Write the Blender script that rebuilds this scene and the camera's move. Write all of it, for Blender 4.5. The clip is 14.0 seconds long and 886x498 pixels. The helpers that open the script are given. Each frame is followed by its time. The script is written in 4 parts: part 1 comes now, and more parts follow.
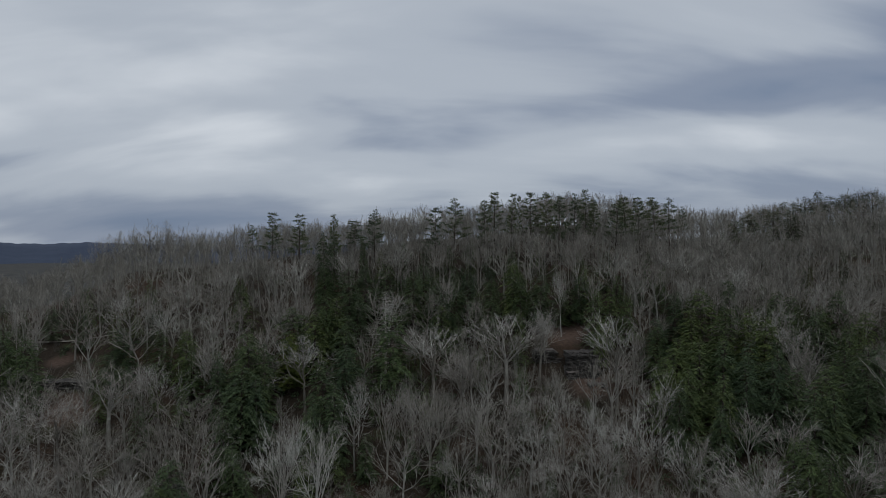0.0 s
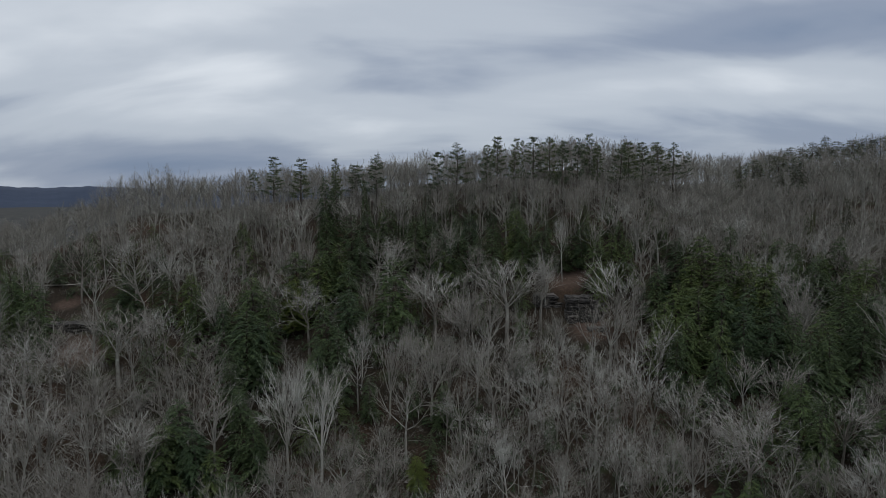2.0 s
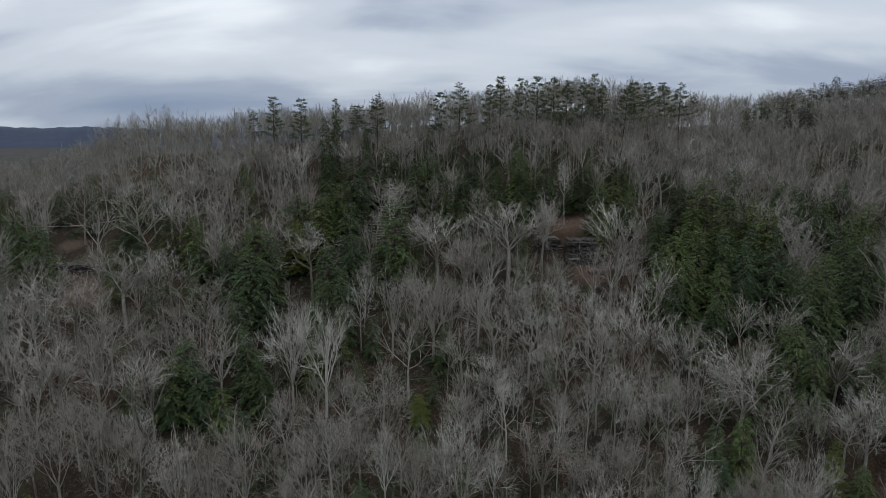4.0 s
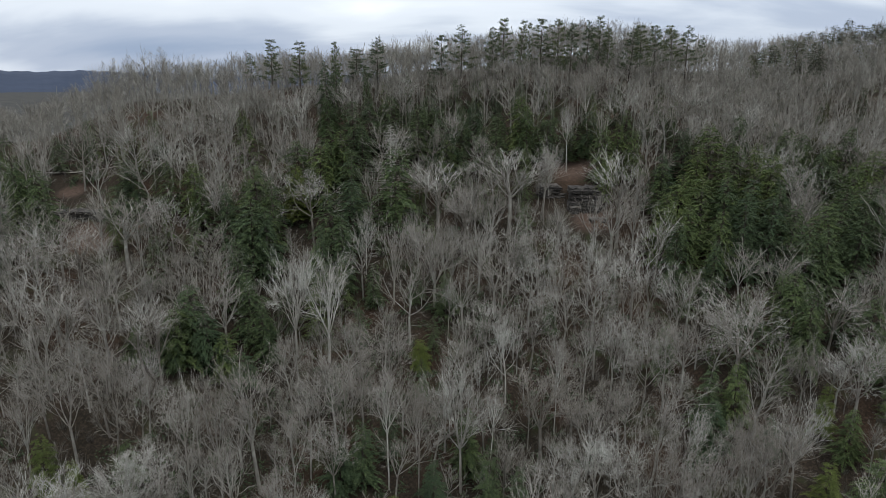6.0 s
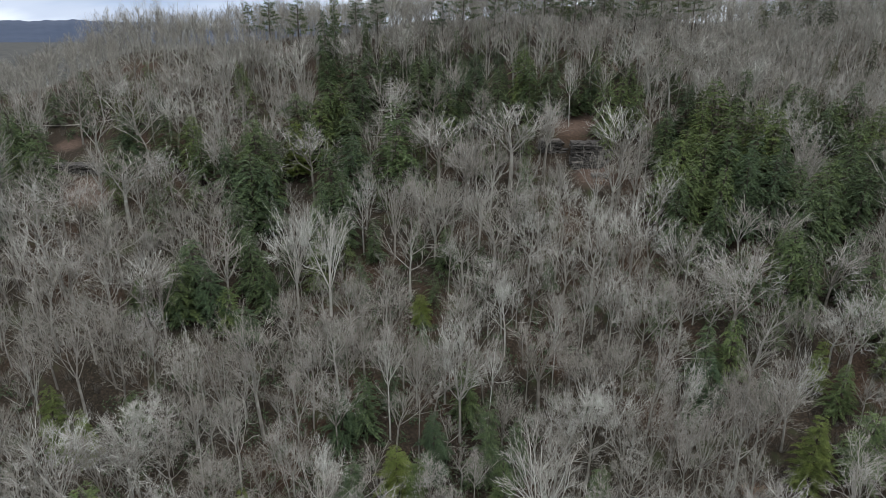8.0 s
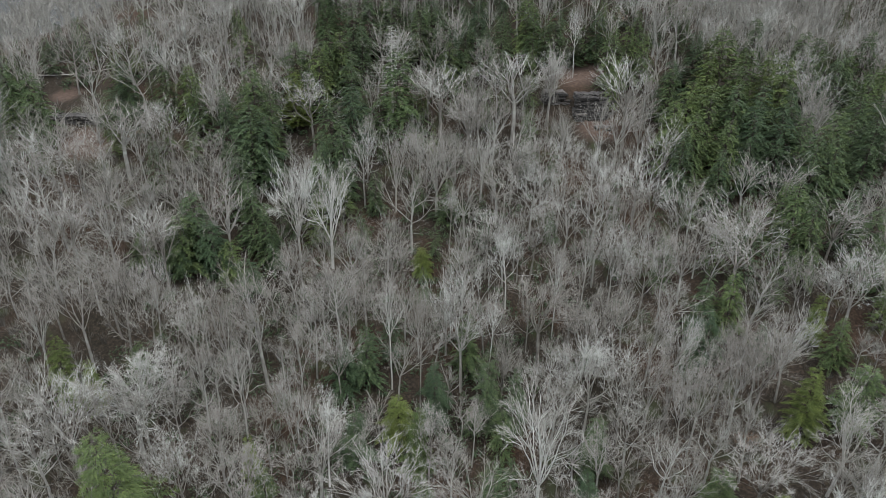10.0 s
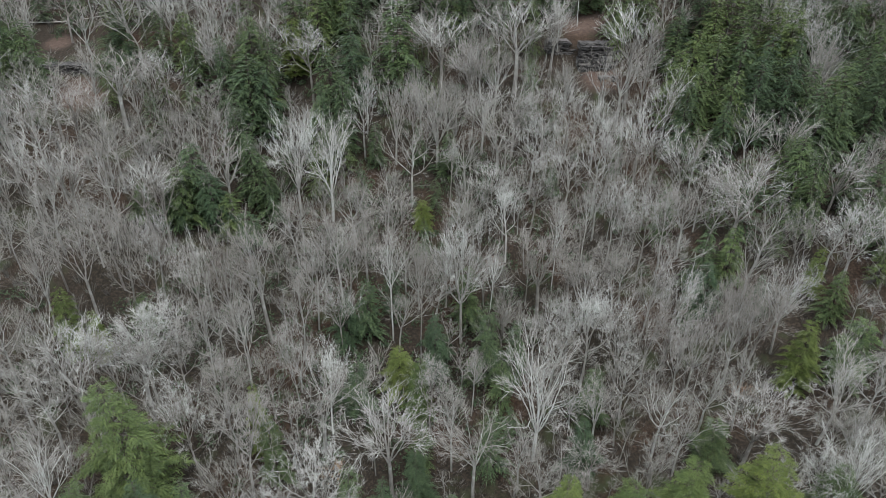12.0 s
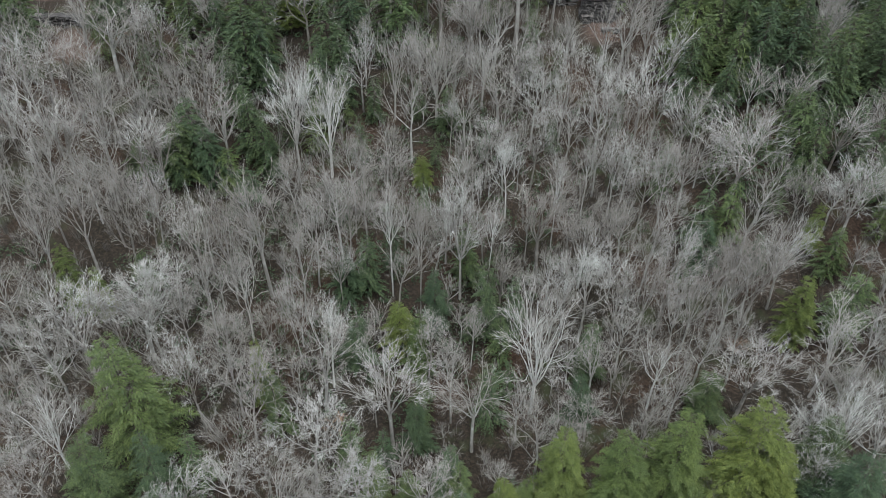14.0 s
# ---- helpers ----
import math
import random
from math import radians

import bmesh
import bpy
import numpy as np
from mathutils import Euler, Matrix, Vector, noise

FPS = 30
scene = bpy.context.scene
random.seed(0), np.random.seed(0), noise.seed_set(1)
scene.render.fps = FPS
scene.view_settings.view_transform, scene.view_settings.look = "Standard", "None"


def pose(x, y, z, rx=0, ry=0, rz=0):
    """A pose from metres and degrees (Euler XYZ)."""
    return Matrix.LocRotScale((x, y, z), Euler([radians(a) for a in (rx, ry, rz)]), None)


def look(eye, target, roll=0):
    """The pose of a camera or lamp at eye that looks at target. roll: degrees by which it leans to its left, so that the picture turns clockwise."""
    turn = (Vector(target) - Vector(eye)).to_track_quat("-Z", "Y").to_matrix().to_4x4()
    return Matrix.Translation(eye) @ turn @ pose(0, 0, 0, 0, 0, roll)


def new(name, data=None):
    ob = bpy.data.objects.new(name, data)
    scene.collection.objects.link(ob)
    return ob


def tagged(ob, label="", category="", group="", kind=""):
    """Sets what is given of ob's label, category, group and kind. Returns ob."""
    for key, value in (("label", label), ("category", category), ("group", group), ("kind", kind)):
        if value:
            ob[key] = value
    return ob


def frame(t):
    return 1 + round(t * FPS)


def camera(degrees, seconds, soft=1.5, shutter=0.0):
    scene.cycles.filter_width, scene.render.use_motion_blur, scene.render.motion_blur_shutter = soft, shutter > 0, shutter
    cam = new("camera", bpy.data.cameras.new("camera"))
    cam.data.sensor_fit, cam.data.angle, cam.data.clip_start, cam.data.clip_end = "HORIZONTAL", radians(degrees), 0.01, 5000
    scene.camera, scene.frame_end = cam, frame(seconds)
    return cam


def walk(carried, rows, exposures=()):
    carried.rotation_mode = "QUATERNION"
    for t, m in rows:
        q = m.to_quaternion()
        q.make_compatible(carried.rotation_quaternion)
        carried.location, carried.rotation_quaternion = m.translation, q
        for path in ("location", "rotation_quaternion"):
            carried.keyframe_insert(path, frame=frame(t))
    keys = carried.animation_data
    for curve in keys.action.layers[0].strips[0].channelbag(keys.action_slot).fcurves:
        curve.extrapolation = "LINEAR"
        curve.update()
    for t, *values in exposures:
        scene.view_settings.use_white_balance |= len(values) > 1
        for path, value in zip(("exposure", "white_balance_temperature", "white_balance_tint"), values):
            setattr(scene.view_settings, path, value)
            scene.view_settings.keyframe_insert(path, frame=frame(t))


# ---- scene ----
cam = camera(71.27, 14.0, soft=0.75)
EYE = 90.0
# seconds, yaw, pitch, roll: the drone hovers and its gimbal tilts down
ROWS = [
    (0.0, 0.00, -0.45, 0.00), (0.5, 0.06, -1.42, -0.06), (1.0, 0.10, -2.86, -0.08), (1.5, 0.16, -4.24, -0.11),
    (2.0, 0.20, -5.53, -0.17), (2.5, 0.25, -6.82, -0.21), (3.0, 0.31, -8.17, -0.25), (5.5, 0.50, -14.59, -0.39),
    (6.0, 0.53, -15.71, -0.44), (6.5, 0.56, -16.81, -0.48), (7.0, 0.59, -17.88, -0.53), (7.5, 0.62, -18.87, -0.57),
    (8.0, 0.65, -19.85, -0.62), (10.5, 0.85, -25.32, -0.74), (11.0, 0.87, -26.42, -0.76), (11.5, 0.92, -27.46, -0.82),
    (12.0, 0.94, -28.56, -0.83), (12.5, 0.94, -29.67, -0.82), (13.0, 0.93, -30.78, -0.82), (13.5, 0.90, -31.82, -0.82),
    (14.0, 0.89, -32.61, -0.84),
]
EXPOSURES = [(0.0, -0.15, 6500, 10), (1.5, 0.0, 6500, 10), (3.0, 0.2, 6520, 10), (5.5, 0.70, 6690, 10), (6.5, 0.98, 6740, 10), (8.0, 1.3, 6720, 10),
             (10.5, 1.74, 6500, 10), (11.0, 1.8, 6480, 10), (14.0, 1.8, 6400, 10)]
walk(cam, [(t, pose(0, 0, EYE, 90 + pitch, roll, yaw)) for t, yaw, pitch, roll in ROWS], EXPOSURES)

# ---- sky and light: a low overcast in long bands ----
SUN_TURN = radians(205)
world = bpy.data.worlds.new("overcast_sky")
scene.world = world
world.use_nodes = True
wn, wl = world.node_tree.nodes, world.node_tree.links
wn.clear()


def wnode(kind, **values):
    n = wn.new(kind)
    for key, value in values.items():
        n.inputs[key].default_value = value
    return n


def wmath(op, a, b=None):
    n = wn.new("ShaderNodeMath")
    n.operation = op
    for slot, value in ((0, a), (1, b)):
        if value is None:
            continue
        if isinstance(value, (int, float)):
            n.inputs[slot].default_value = value
        else:
            wl.new(value, n.inputs[slot])
    return n.outputs[0]


def wramp(value, stops):
    n = wn.new("ShaderNodeValToRGB")
    n.color_ramp.interpolation = "EASE"
    while len(n.color_ramp.elements) < len(stops):
        n.color_ramp.elements.new(0.5)
    for e, (at, col) in zip(n.color_ramp.elements, stops):
        e.position, e.color = at, (*col, 1)
    wl.new(value, n.inputs["Fac"])
    return n.outputs["Color"]


def wmix(fac, a, b, blend="MIX"):
    n = wn.new("ShaderNodeMix")
    n.data_type, n.blend_type = "RGBA", blend
    for slot, value in ((0, fac), (6, a), (7, b)):
        if isinstance(value, (int, float)):
            n.inputs[slot].default_value = value
        elif isinstance(value, tuple):
            n.inputs[slot].default_value = (*value, 1)
        else:
            wl.new(value, n.inputs[slot])
    return n.outputs[2]


wco = wn.new("ShaderNodeTexCoord")
wsep = wn.new("ShaderNodeSeparateXYZ")
wl.new(wco.outputs["Generated"], wsep.inputs[0])
up = wmath("MAXIMUM", wsep.outputs["Z"], 0.0)
flat = wmath("ADD", up, 0.34)
comb = wn.new("ShaderNodeCombineXYZ")
wl.new(wmath("DIVIDE", wsep.outputs["X"], flat), comb.inputs[0])
wl.new(wmath("DIVIDE", wsep.outputs["Y"], flat), comb.inputs[1])


def clouds(scale, sx, sy, turn, offset, detail=5.0):
    m = wn.new("ShaderNodeMapping")
    m.inputs["Location"].default_value = offset
    m.inputs["Rotation"].default_value = (0, 0, radians(turn))
    m.inputs["Scale"].default_value = (sx, sy, 1)
    wl.new(comb.outputs[0], m.inputs["Vector"])
    n = wnode("ShaderNodeTexNoise", Scale=scale, Detail=detail, Roughness=0.48, Distortion=0.35)
    wl.new(m.outputs[0], n.inputs["Vector"])
    return n.outputs["Fac"]


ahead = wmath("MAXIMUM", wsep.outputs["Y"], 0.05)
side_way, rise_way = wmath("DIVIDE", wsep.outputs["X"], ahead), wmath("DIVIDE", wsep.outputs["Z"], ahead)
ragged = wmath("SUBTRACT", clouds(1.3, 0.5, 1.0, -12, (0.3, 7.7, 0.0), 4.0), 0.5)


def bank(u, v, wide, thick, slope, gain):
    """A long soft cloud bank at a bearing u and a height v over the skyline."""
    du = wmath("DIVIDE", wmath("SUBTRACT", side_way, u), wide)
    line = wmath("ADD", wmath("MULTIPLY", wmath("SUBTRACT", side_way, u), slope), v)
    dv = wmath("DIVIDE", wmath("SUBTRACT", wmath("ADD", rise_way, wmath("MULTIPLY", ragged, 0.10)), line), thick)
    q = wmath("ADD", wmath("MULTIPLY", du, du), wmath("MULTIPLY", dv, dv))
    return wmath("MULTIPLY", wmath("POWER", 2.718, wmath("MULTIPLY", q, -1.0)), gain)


banks = clouds(1.15, 0.5, 1.0, -14, (1.7, 0.4, 0.0), 4.0)
streaks = clouds(2.6, 0.5, 1.2, -12, (5.1, 2.2, 0.0), 5.0)
layer = wmath("ADD", wmath("MULTIPLY", banks, 0.5), wmath("MULTIPLY", streaks, 0.5))
layer = wmath("ADD", wmath("MULTIPLY", wmath("SUBTRACT", layer, 0.5), 0.66), 0.572)
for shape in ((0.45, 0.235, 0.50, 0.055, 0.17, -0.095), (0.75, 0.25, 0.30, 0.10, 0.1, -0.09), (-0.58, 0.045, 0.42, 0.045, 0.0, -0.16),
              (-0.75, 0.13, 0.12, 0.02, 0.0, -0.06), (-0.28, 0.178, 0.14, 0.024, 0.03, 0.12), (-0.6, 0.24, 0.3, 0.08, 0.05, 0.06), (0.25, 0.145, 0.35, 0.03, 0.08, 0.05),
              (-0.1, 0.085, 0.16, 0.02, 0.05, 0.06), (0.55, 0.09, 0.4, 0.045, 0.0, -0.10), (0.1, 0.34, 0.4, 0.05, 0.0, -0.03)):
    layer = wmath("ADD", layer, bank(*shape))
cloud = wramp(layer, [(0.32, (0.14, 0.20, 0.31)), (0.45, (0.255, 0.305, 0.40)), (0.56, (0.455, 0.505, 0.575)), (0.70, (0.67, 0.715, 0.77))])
low = wmath("SUBTRACT", 1.0, wmath("MINIMUM", wmath("MULTIPLY", up, 9.0), 1.0))
cloud = wmix(wmath("MULTIPLY", low, 0.35), cloud, (0.27, 0.315, 0.40))
sky = wnode("ShaderNodeTexSky")
sky.sky_type = "NISHITA"
sky.sun_disc = False
sky.sun_elevation, sky.sun_rotation = radians(38), SUN_TURN
dim = wmix(1.0, sky.outputs["Color"], (0.10, 0.10, 0.10), "MULTIPLY")
backdrop = wn.new("ShaderNodeBackground")
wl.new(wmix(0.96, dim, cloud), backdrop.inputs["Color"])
backdrop.inputs["Strength"].default_value = 1.0
wout = wn.new("ShaderNodeOutputWorld")
wl.new(backdrop.outputs[0], wout.inputs["Surface"])

sun = new("sun", bpy.data.lights.new("sun", "SUN"))
sun.data.energy, sun.data.angle, sun.data.color = 0.55, radians(40), (1.0, 0.97, 0.92)
sun.matrix_basis = look((60, -90, 400), (0, 60, 40))


# ---- materials ----
def material(name, rough=0.9, spec=0.2):
    m = bpy.data.materials.new(name)
    m.use_nodes = True
    b = m.node_tree.nodes["Principled BSDF"]
    b.inputs["Roughness"].default_value = rough
    b.inputs["Specular IOR Level"].default_value = spec
    return m, m.node_tree.nodes, m.node_tree.links, b


def noise_fac(nodes, links, scale, detail=4.0, coords="Object", stretch=(1, 1, 1), rough=0.55):
    co, mp, n = nodes.new("ShaderNodeTexCoord"), nodes.new("ShaderNodeMapping"), nodes.new("ShaderNodeTexNoise")
    mp.inputs["Scale"].default_value = stretch
    n.inputs["Scale"].default_value, n.inputs["Detail"].default_value, n.inputs["Roughness"].default_value = scale, detail, rough
    if coords == "World":
        co = nodes.new("ShaderNodeNewGeometry")
        links.new(co.outputs["Position"], mp.inputs["Vector"])
    else:
        links.new(co.outputs[coords], mp.inputs["Vector"])
    links.new(mp.outputs[0], n.inputs["Vector"])
    return n.outputs["Fac"]


def ramp(nodes, links, fac, stops):
    n = nodes.new("ShaderNodeValToRGB")
    while len(n.color_ramp.elements) < len(stops):
        n.color_ramp.elements.new(0.5)
    for e, (at, col) in zip(n.color_ramp.elements, stops):
        e.position, e.color = at, (*col, 1)
    links.new(fac, n.inputs["Fac"])
    return n.outputs["Color"]


def blend(nodes, links, fac, a, b, kind="MIX"):
    n = nodes.new("ShaderNodeMix")
    n.data_type, n.blend_type = "RGBA", kind
    for slot, value in ((0, fac), (6, a), (7, b)):
        if isinstance(value, (int, float)):
            n.inputs[slot].default_value = value
        elif isinstance(value, tuple):
            n.inputs[slot].default_value = (*value, 1)
        else:
            links.new(value, n.inputs[slot])
    return n.outputs[2]


def bark(name, dark, pale, lichen, joined=False):
    """Bark and twigs: two grains, lichen patches, and a tone that differs from tree to tree."""
    m, n, l, b = material(name, 0.92, 0.15)
    grain = ramp(n, l, noise_fac(n, l, 3.5, 5, "Object", (1, 1, 0.25)), [(0.3, dark), (0.7, pale)])
    patch = ramp(n, l, noise_fac(n, l, 0.55, 3), [(0.52, (0, 0, 0)), (0.68, (1, 1, 1))])
    col = blend(n, l, patch, grain, lichen)
    if joined:
        tone = noise_fac(n, l, 0.16, 1, "World", (1, 1, 0.05))
    else:
        tone = n.new("ShaderNodeObjectInfo").outputs["Random"]
    tint = ramp(n, l, tone, [(0.15, (0.68, 0.655, 0.62)), (0.45, (0.92, 0.90, 0.87)), (0.62, (1.0, 1.0, 0.98)), (0.9, (1.18, 1.2, 1.18))])
    l.new(blend(n, l, 1.0, col, tint, "MULTIPLY"), b.inputs["Base Color"])
    return m


def needles(name, deep, fresh):
    """Evergreen sprays: each spray has its own green, and each tree too."""
    m, n, l, b = material(name, 0.6, 0.25)
    geo = n.new("ShaderNodeNewGeometry")
    col = ramp(n, l, geo.outputs["Random Per Island"], [(0.1, deep), (0.9, fresh)])
    tone = n.new("ShaderNodeObjectInfo").outputs["Random"]
    tint = ramp(n, l, tone, [(0.0, (0.72, 0.8, 0.86)), (0.5, (1, 1, 1)), (1.0, (1.12, 1.08, 0.9))])
    patch = ramp(n, l, noise_fac(n, l, 0.6, 3), [(0.35, (0.75, 0.78, 0.8)), (0.7, (1.15, 1.12, 1.0))])
    col = blend(n, l, 1.0, blend(n, l, 1.0, col, tint, "MULTIPLY"), patch, "MULTIPLY")
    l.new(col, b.inputs["Base Color"])
    return m


GREY_BARK = bark("grey_bark", (0.27, 0.256, 0.235), (0.45, 0.435, 0.40), (0.51, 0.512, 0.47))
GREY_TWIGS = bark("grey_twigs", (0.235, 0.22, 0.203), (0.355, 0.336, 0.31), (0.40, 0.395, 0.362))
GREY_TRUNK = bark("grey_trunk", (0.185, 0.172, 0.155), (0.33, 0.315, 0.287), (0.40, 0.402, 0.365))
PALE_BARK = bark("pale_bark", (0.36, 0.345, 0.32), (0.50, 0.49, 0.455), (0.54, 0.54, 0.50))
PALE_TWIGS = bark("pale_twigs", (0.28, 0.268, 0.245), (0.40, 0.388, 0.357), (0.43, 0.43, 0.394))
WOODS_BARK = bark("woods_bark", (0.170, 0.160, 0.142), (0.275, 0.262, 0.235), (0.315, 0.312, 0.278), True)
WOODS_LIMBS = bark("woods_limbs", (0.20, 0.190, 0.172), (0.345, 0.333, 0.302), (0.40, 0.398, 0.36), True)
# woods bark made darker: shade of gaps and farther slope put in the colour
SHADED_BARK = bark("shaded_bark", (0.135, 0.124, 0.112), (0.235, 0.218, 0.197), (0.27, 0.268, 0.235), True)
SHADED_LIMBS = bark("shaded_limbs", (0.19, 0.178, 0.162), (0.32, 0.305, 0.28), (0.36, 0.36, 0.325), True)
DARK_BARK = bark("dark_bark", (0.055, 0.045, 0.04), (0.12, 0.10, 0.09), (0.15, 0.145, 0.12))
DEEP_NEEDLES = needles("deep_needles", (0.050, 0.077, 0.037), (0.112, 0.154, 0.072))
MID_NEEDLES = needles("mid_needles", (0.066, 0.097, 0.038), (0.138, 0.182, 0.072))
FRESH_NEEDLES = needles("fresh_needles", (0.082, 0.112, 0.030), (0.166, 0.206, 0.063))
OLIVE_NEEDLES = needles("olive_needles", (0.045, 0.055, 0.024), (0.095, 0.108, 0.05))
DRY_LEAVES = needles("dry_leaves", (0.16, 0.095, 0.065), (0.34, 0.22, 0.16))
PINE_NEEDLES = needles("pine_needles", (0.050, 0.068, 0.034), (0.125, 0.150, 0.078))


# open slopes where fallen leaves lie thick
LITTER_DRIFTS = [((36.5, 184.0, 64.0), 9.0), ((39.0, 163.0, 53.5), 7.0), ((-107.0, 173.0, 57.5), 5.0), ((-90.0, 150.0, 50.0), 9.0)]


def land_material():
    m, n, l, b = material("leaf_litter", 0.95, 0.1)
    leaves = ramp(n, l, noise_fac(n, l, 2.2, 8, "World", rough=0.75), [(0.3, (0.015, 0.013, 0.011)), (0.5, (0.042, 0.034, 0.027)), (0.72, (0.110, 0.082, 0.064))])
    big = ramp(n, l, noise_fac(n, l, 0.06, 4, "World"), [(0.35, (0.75, 0.78, 0.72)), (0.5, (1, 0.98, 0.93)), (0.66, (1.25, 1.02, 0.88))])
    moss = ramp(n, l, noise_fac(n, l, 0.18, 5, "World"), [(0.56, (0, 0, 0)), (0.7, (1, 1, 1))])
    col = blend(n, l, 1.0, leaves, big, "MULTIPLY")
    col = blend(n, l, moss, col, (0.055, 0.062, 0.032))
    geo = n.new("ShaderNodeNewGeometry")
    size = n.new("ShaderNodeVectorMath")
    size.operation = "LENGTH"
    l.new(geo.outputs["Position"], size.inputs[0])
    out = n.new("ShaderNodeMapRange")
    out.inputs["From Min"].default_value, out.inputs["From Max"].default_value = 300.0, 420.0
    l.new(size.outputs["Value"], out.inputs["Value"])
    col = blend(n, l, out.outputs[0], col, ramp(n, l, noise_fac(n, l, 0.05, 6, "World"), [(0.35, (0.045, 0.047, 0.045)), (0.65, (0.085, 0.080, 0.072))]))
    for spot, reach in LITTER_DRIFTS:
        gap = n.new("ShaderNodeVectorMath")
        gap.operation, gap.inputs[1].default_value = "DISTANCE", spot
        l.new(geo.outputs["Position"], gap.inputs[0])
        fade = n.new("ShaderNodeMapRange")
        fade.inputs["From Min"].default_value, fade.inputs["From Max"].default_value = reach, reach * 0.45
        l.new(gap.outputs["Value"], fade.inputs["Value"])
        drift = ramp(n, l, noise_fac(n, l, 1.4, 7, "World", rough=0.7), [(0.3, (0.062, 0.044, 0.035)), (0.7, (0.165, 0.115, 0.09))])
        col = blend(n, l, fade.outputs[0], col, drift)
    l.new(col, b.inputs["Base Color"])
    bump = n.new("ShaderNodeBump")
    bump.inputs["Strength"].default_value, bump.inputs["Distance"].default_value = 0.6, 0.15
    l.new(noise_fac(n, l, 1.6, 8, "World", rough=0.8), bump.inputs["Height"])
    l.new(bump.outputs[0], b.inputs["Normal"])
    return m


LITTER = land_material()


def plain(name, a, b_, scale, rough=0.9, bump=0.0, stretch=(1, 1, 1)):
    m, n, l, b = material(name, rough, 0.2)
    f = noise_fac(n, l, scale, 6, "World", stretch, 0.65)
    l.new(ramp(n, l, f, [(0.32, a), (0.68, b_)]), b.inputs["Base Color"])
    if bump:
        k = n.new("ShaderNodeBump")
        k.inputs["Strength"].default_value, k.inputs["Distance"].default_value = 0.7, bump
        l.new(f, k.inputs["Height"])
        l.new(k.outputs[0], b.inputs["Normal"])
    return m


ROCK = plain("dark_sandstone", (0.022, 0.021, 0.020), (0.13, 0.12, 0.11), 0.9, 0.9, 0.12, (1, 1, 3))
ROCK_TOP = plain("weathered_sandstone", (0.085, 0.077, 0.07), (0.23, 0.21, 0.19), 1.2, 0.9, 0.08)
DIRT = plain("pale_track_dirt", (0.26, 0.23, 0.20), (0.40, 0.37, 0.33), 0.8)
# dark blue-grey: haze over the distant hills mixed into their base colour
HAZE_BLUE = plain("hazed_far_hills", (0.035, 0.05, 0.085), (0.05, 0.066, 0.105), 0.012)


# ---- mesh making ----
def mesh(name, verts, tris=None, quads=None, mat=None):
    verts = np.asarray(verts, dtype=np.float32).reshape(-1, 3)
    tris = np.zeros((0, 3), int) if tris is None else np.asarray(tris).reshape(-1, 3)
    quads = np.zeros((0, 4), int) if quads is None else np.asarray(quads).reshape(-1, 4)
    me = bpy.data.meshes.new(name)
    me.vertices.add(len(verts))
    me.vertices.foreach_set("co", verts.ravel())
    me.loops.add(tris.size + quads.size)
    me.loops.foreach_set("vertex_index", np.concatenate([tris.ravel(), quads.ravel()]).astype(np.int32))
    me.polygons.add(len(tris) + len(quads))
    starts = np.concatenate([np.arange(len(tris)) * 3, tris.size + np.arange(len(quads)) * 4])
    me.polygons.foreach_set("loop_start", starts.astype(np.int32))
    me.update(calc_edges=True)
    if isinstance(mat, tuple):  # triangles, quads
        for m in mat:
            me.materials.append(m)
        me.polygons.foreach_set("material_index", [0] * len(tris) + [1] * len(quads))
    elif mat:
        me.materials.append(mat)
    return me


def sides(d):
    """Two unit directions square to each row of d."""
    d = d / np.maximum(np.linalg.norm(d, axis=1, keepdims=True), 1e-9)
    ref = np.where(np.abs(d[:, 2:3]) > 0.9, np.array([[1.0, 0, 0]]), np.array([[0, 0, 1.0]]))
    u = np.cross(d, ref)
    u /= np.maximum(np.linalg.norm(u, axis=1, keepdims=True), 1e-9)
    return u, np.cross(d, u)


def tubes(a, b, ra, rb, n):
    """Tapered prisms from a to b: vertices and quads."""
    a, b, ra, rb = np.array(a), np.array(b), np.array(ra), np.array(rb)
    u, v = sides(b - a)
    ang = np.arange(n) * 2 * np.pi / n
    ring = np.cos(ang)[None, :, None] * u[:, None, :] + np.sin(ang)[None, :, None] * v[:, None, :]
    verts = np.concatenate([a[:, None] + ring * ra[:, None, None], b[:, None] + ring * rb[:, None, None]], axis=1)
    k = np.arange(n)
    q = np.stack([k, (k + 1) % n, (k + 1) % n + n, k + n], axis=1)
    quads = q[None] + (np.arange(len(a)) * 2 * n)[:, None, None]
    return verts.reshape(-1, 3), quads.reshape(-1, 4)


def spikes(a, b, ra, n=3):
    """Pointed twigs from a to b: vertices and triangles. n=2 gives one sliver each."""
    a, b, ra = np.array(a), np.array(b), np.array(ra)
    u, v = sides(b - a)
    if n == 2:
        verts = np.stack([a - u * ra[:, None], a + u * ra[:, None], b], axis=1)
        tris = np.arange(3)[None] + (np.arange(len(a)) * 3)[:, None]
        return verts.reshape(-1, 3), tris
    ang = np.arange(n) * 2 * np.pi / n
    ring = np.cos(ang)[None, :, None] * u[:, None, :] + np.sin(ang)[None, :, None] * v[:, None, :]
    verts = np.concatenate([a[:, None] + ring * ra[:, None, None], b[:, None]], axis=1)
    k = np.arange(n)
    t = np.stack([k, (k + 1) % n, np.full(n, n)], axis=1)
    tris = t[None] + (np.arange(len(a)) * (n + 1))[:, None, None]
    return verts.reshape(-1, 3), tris.reshape(-1, 3)


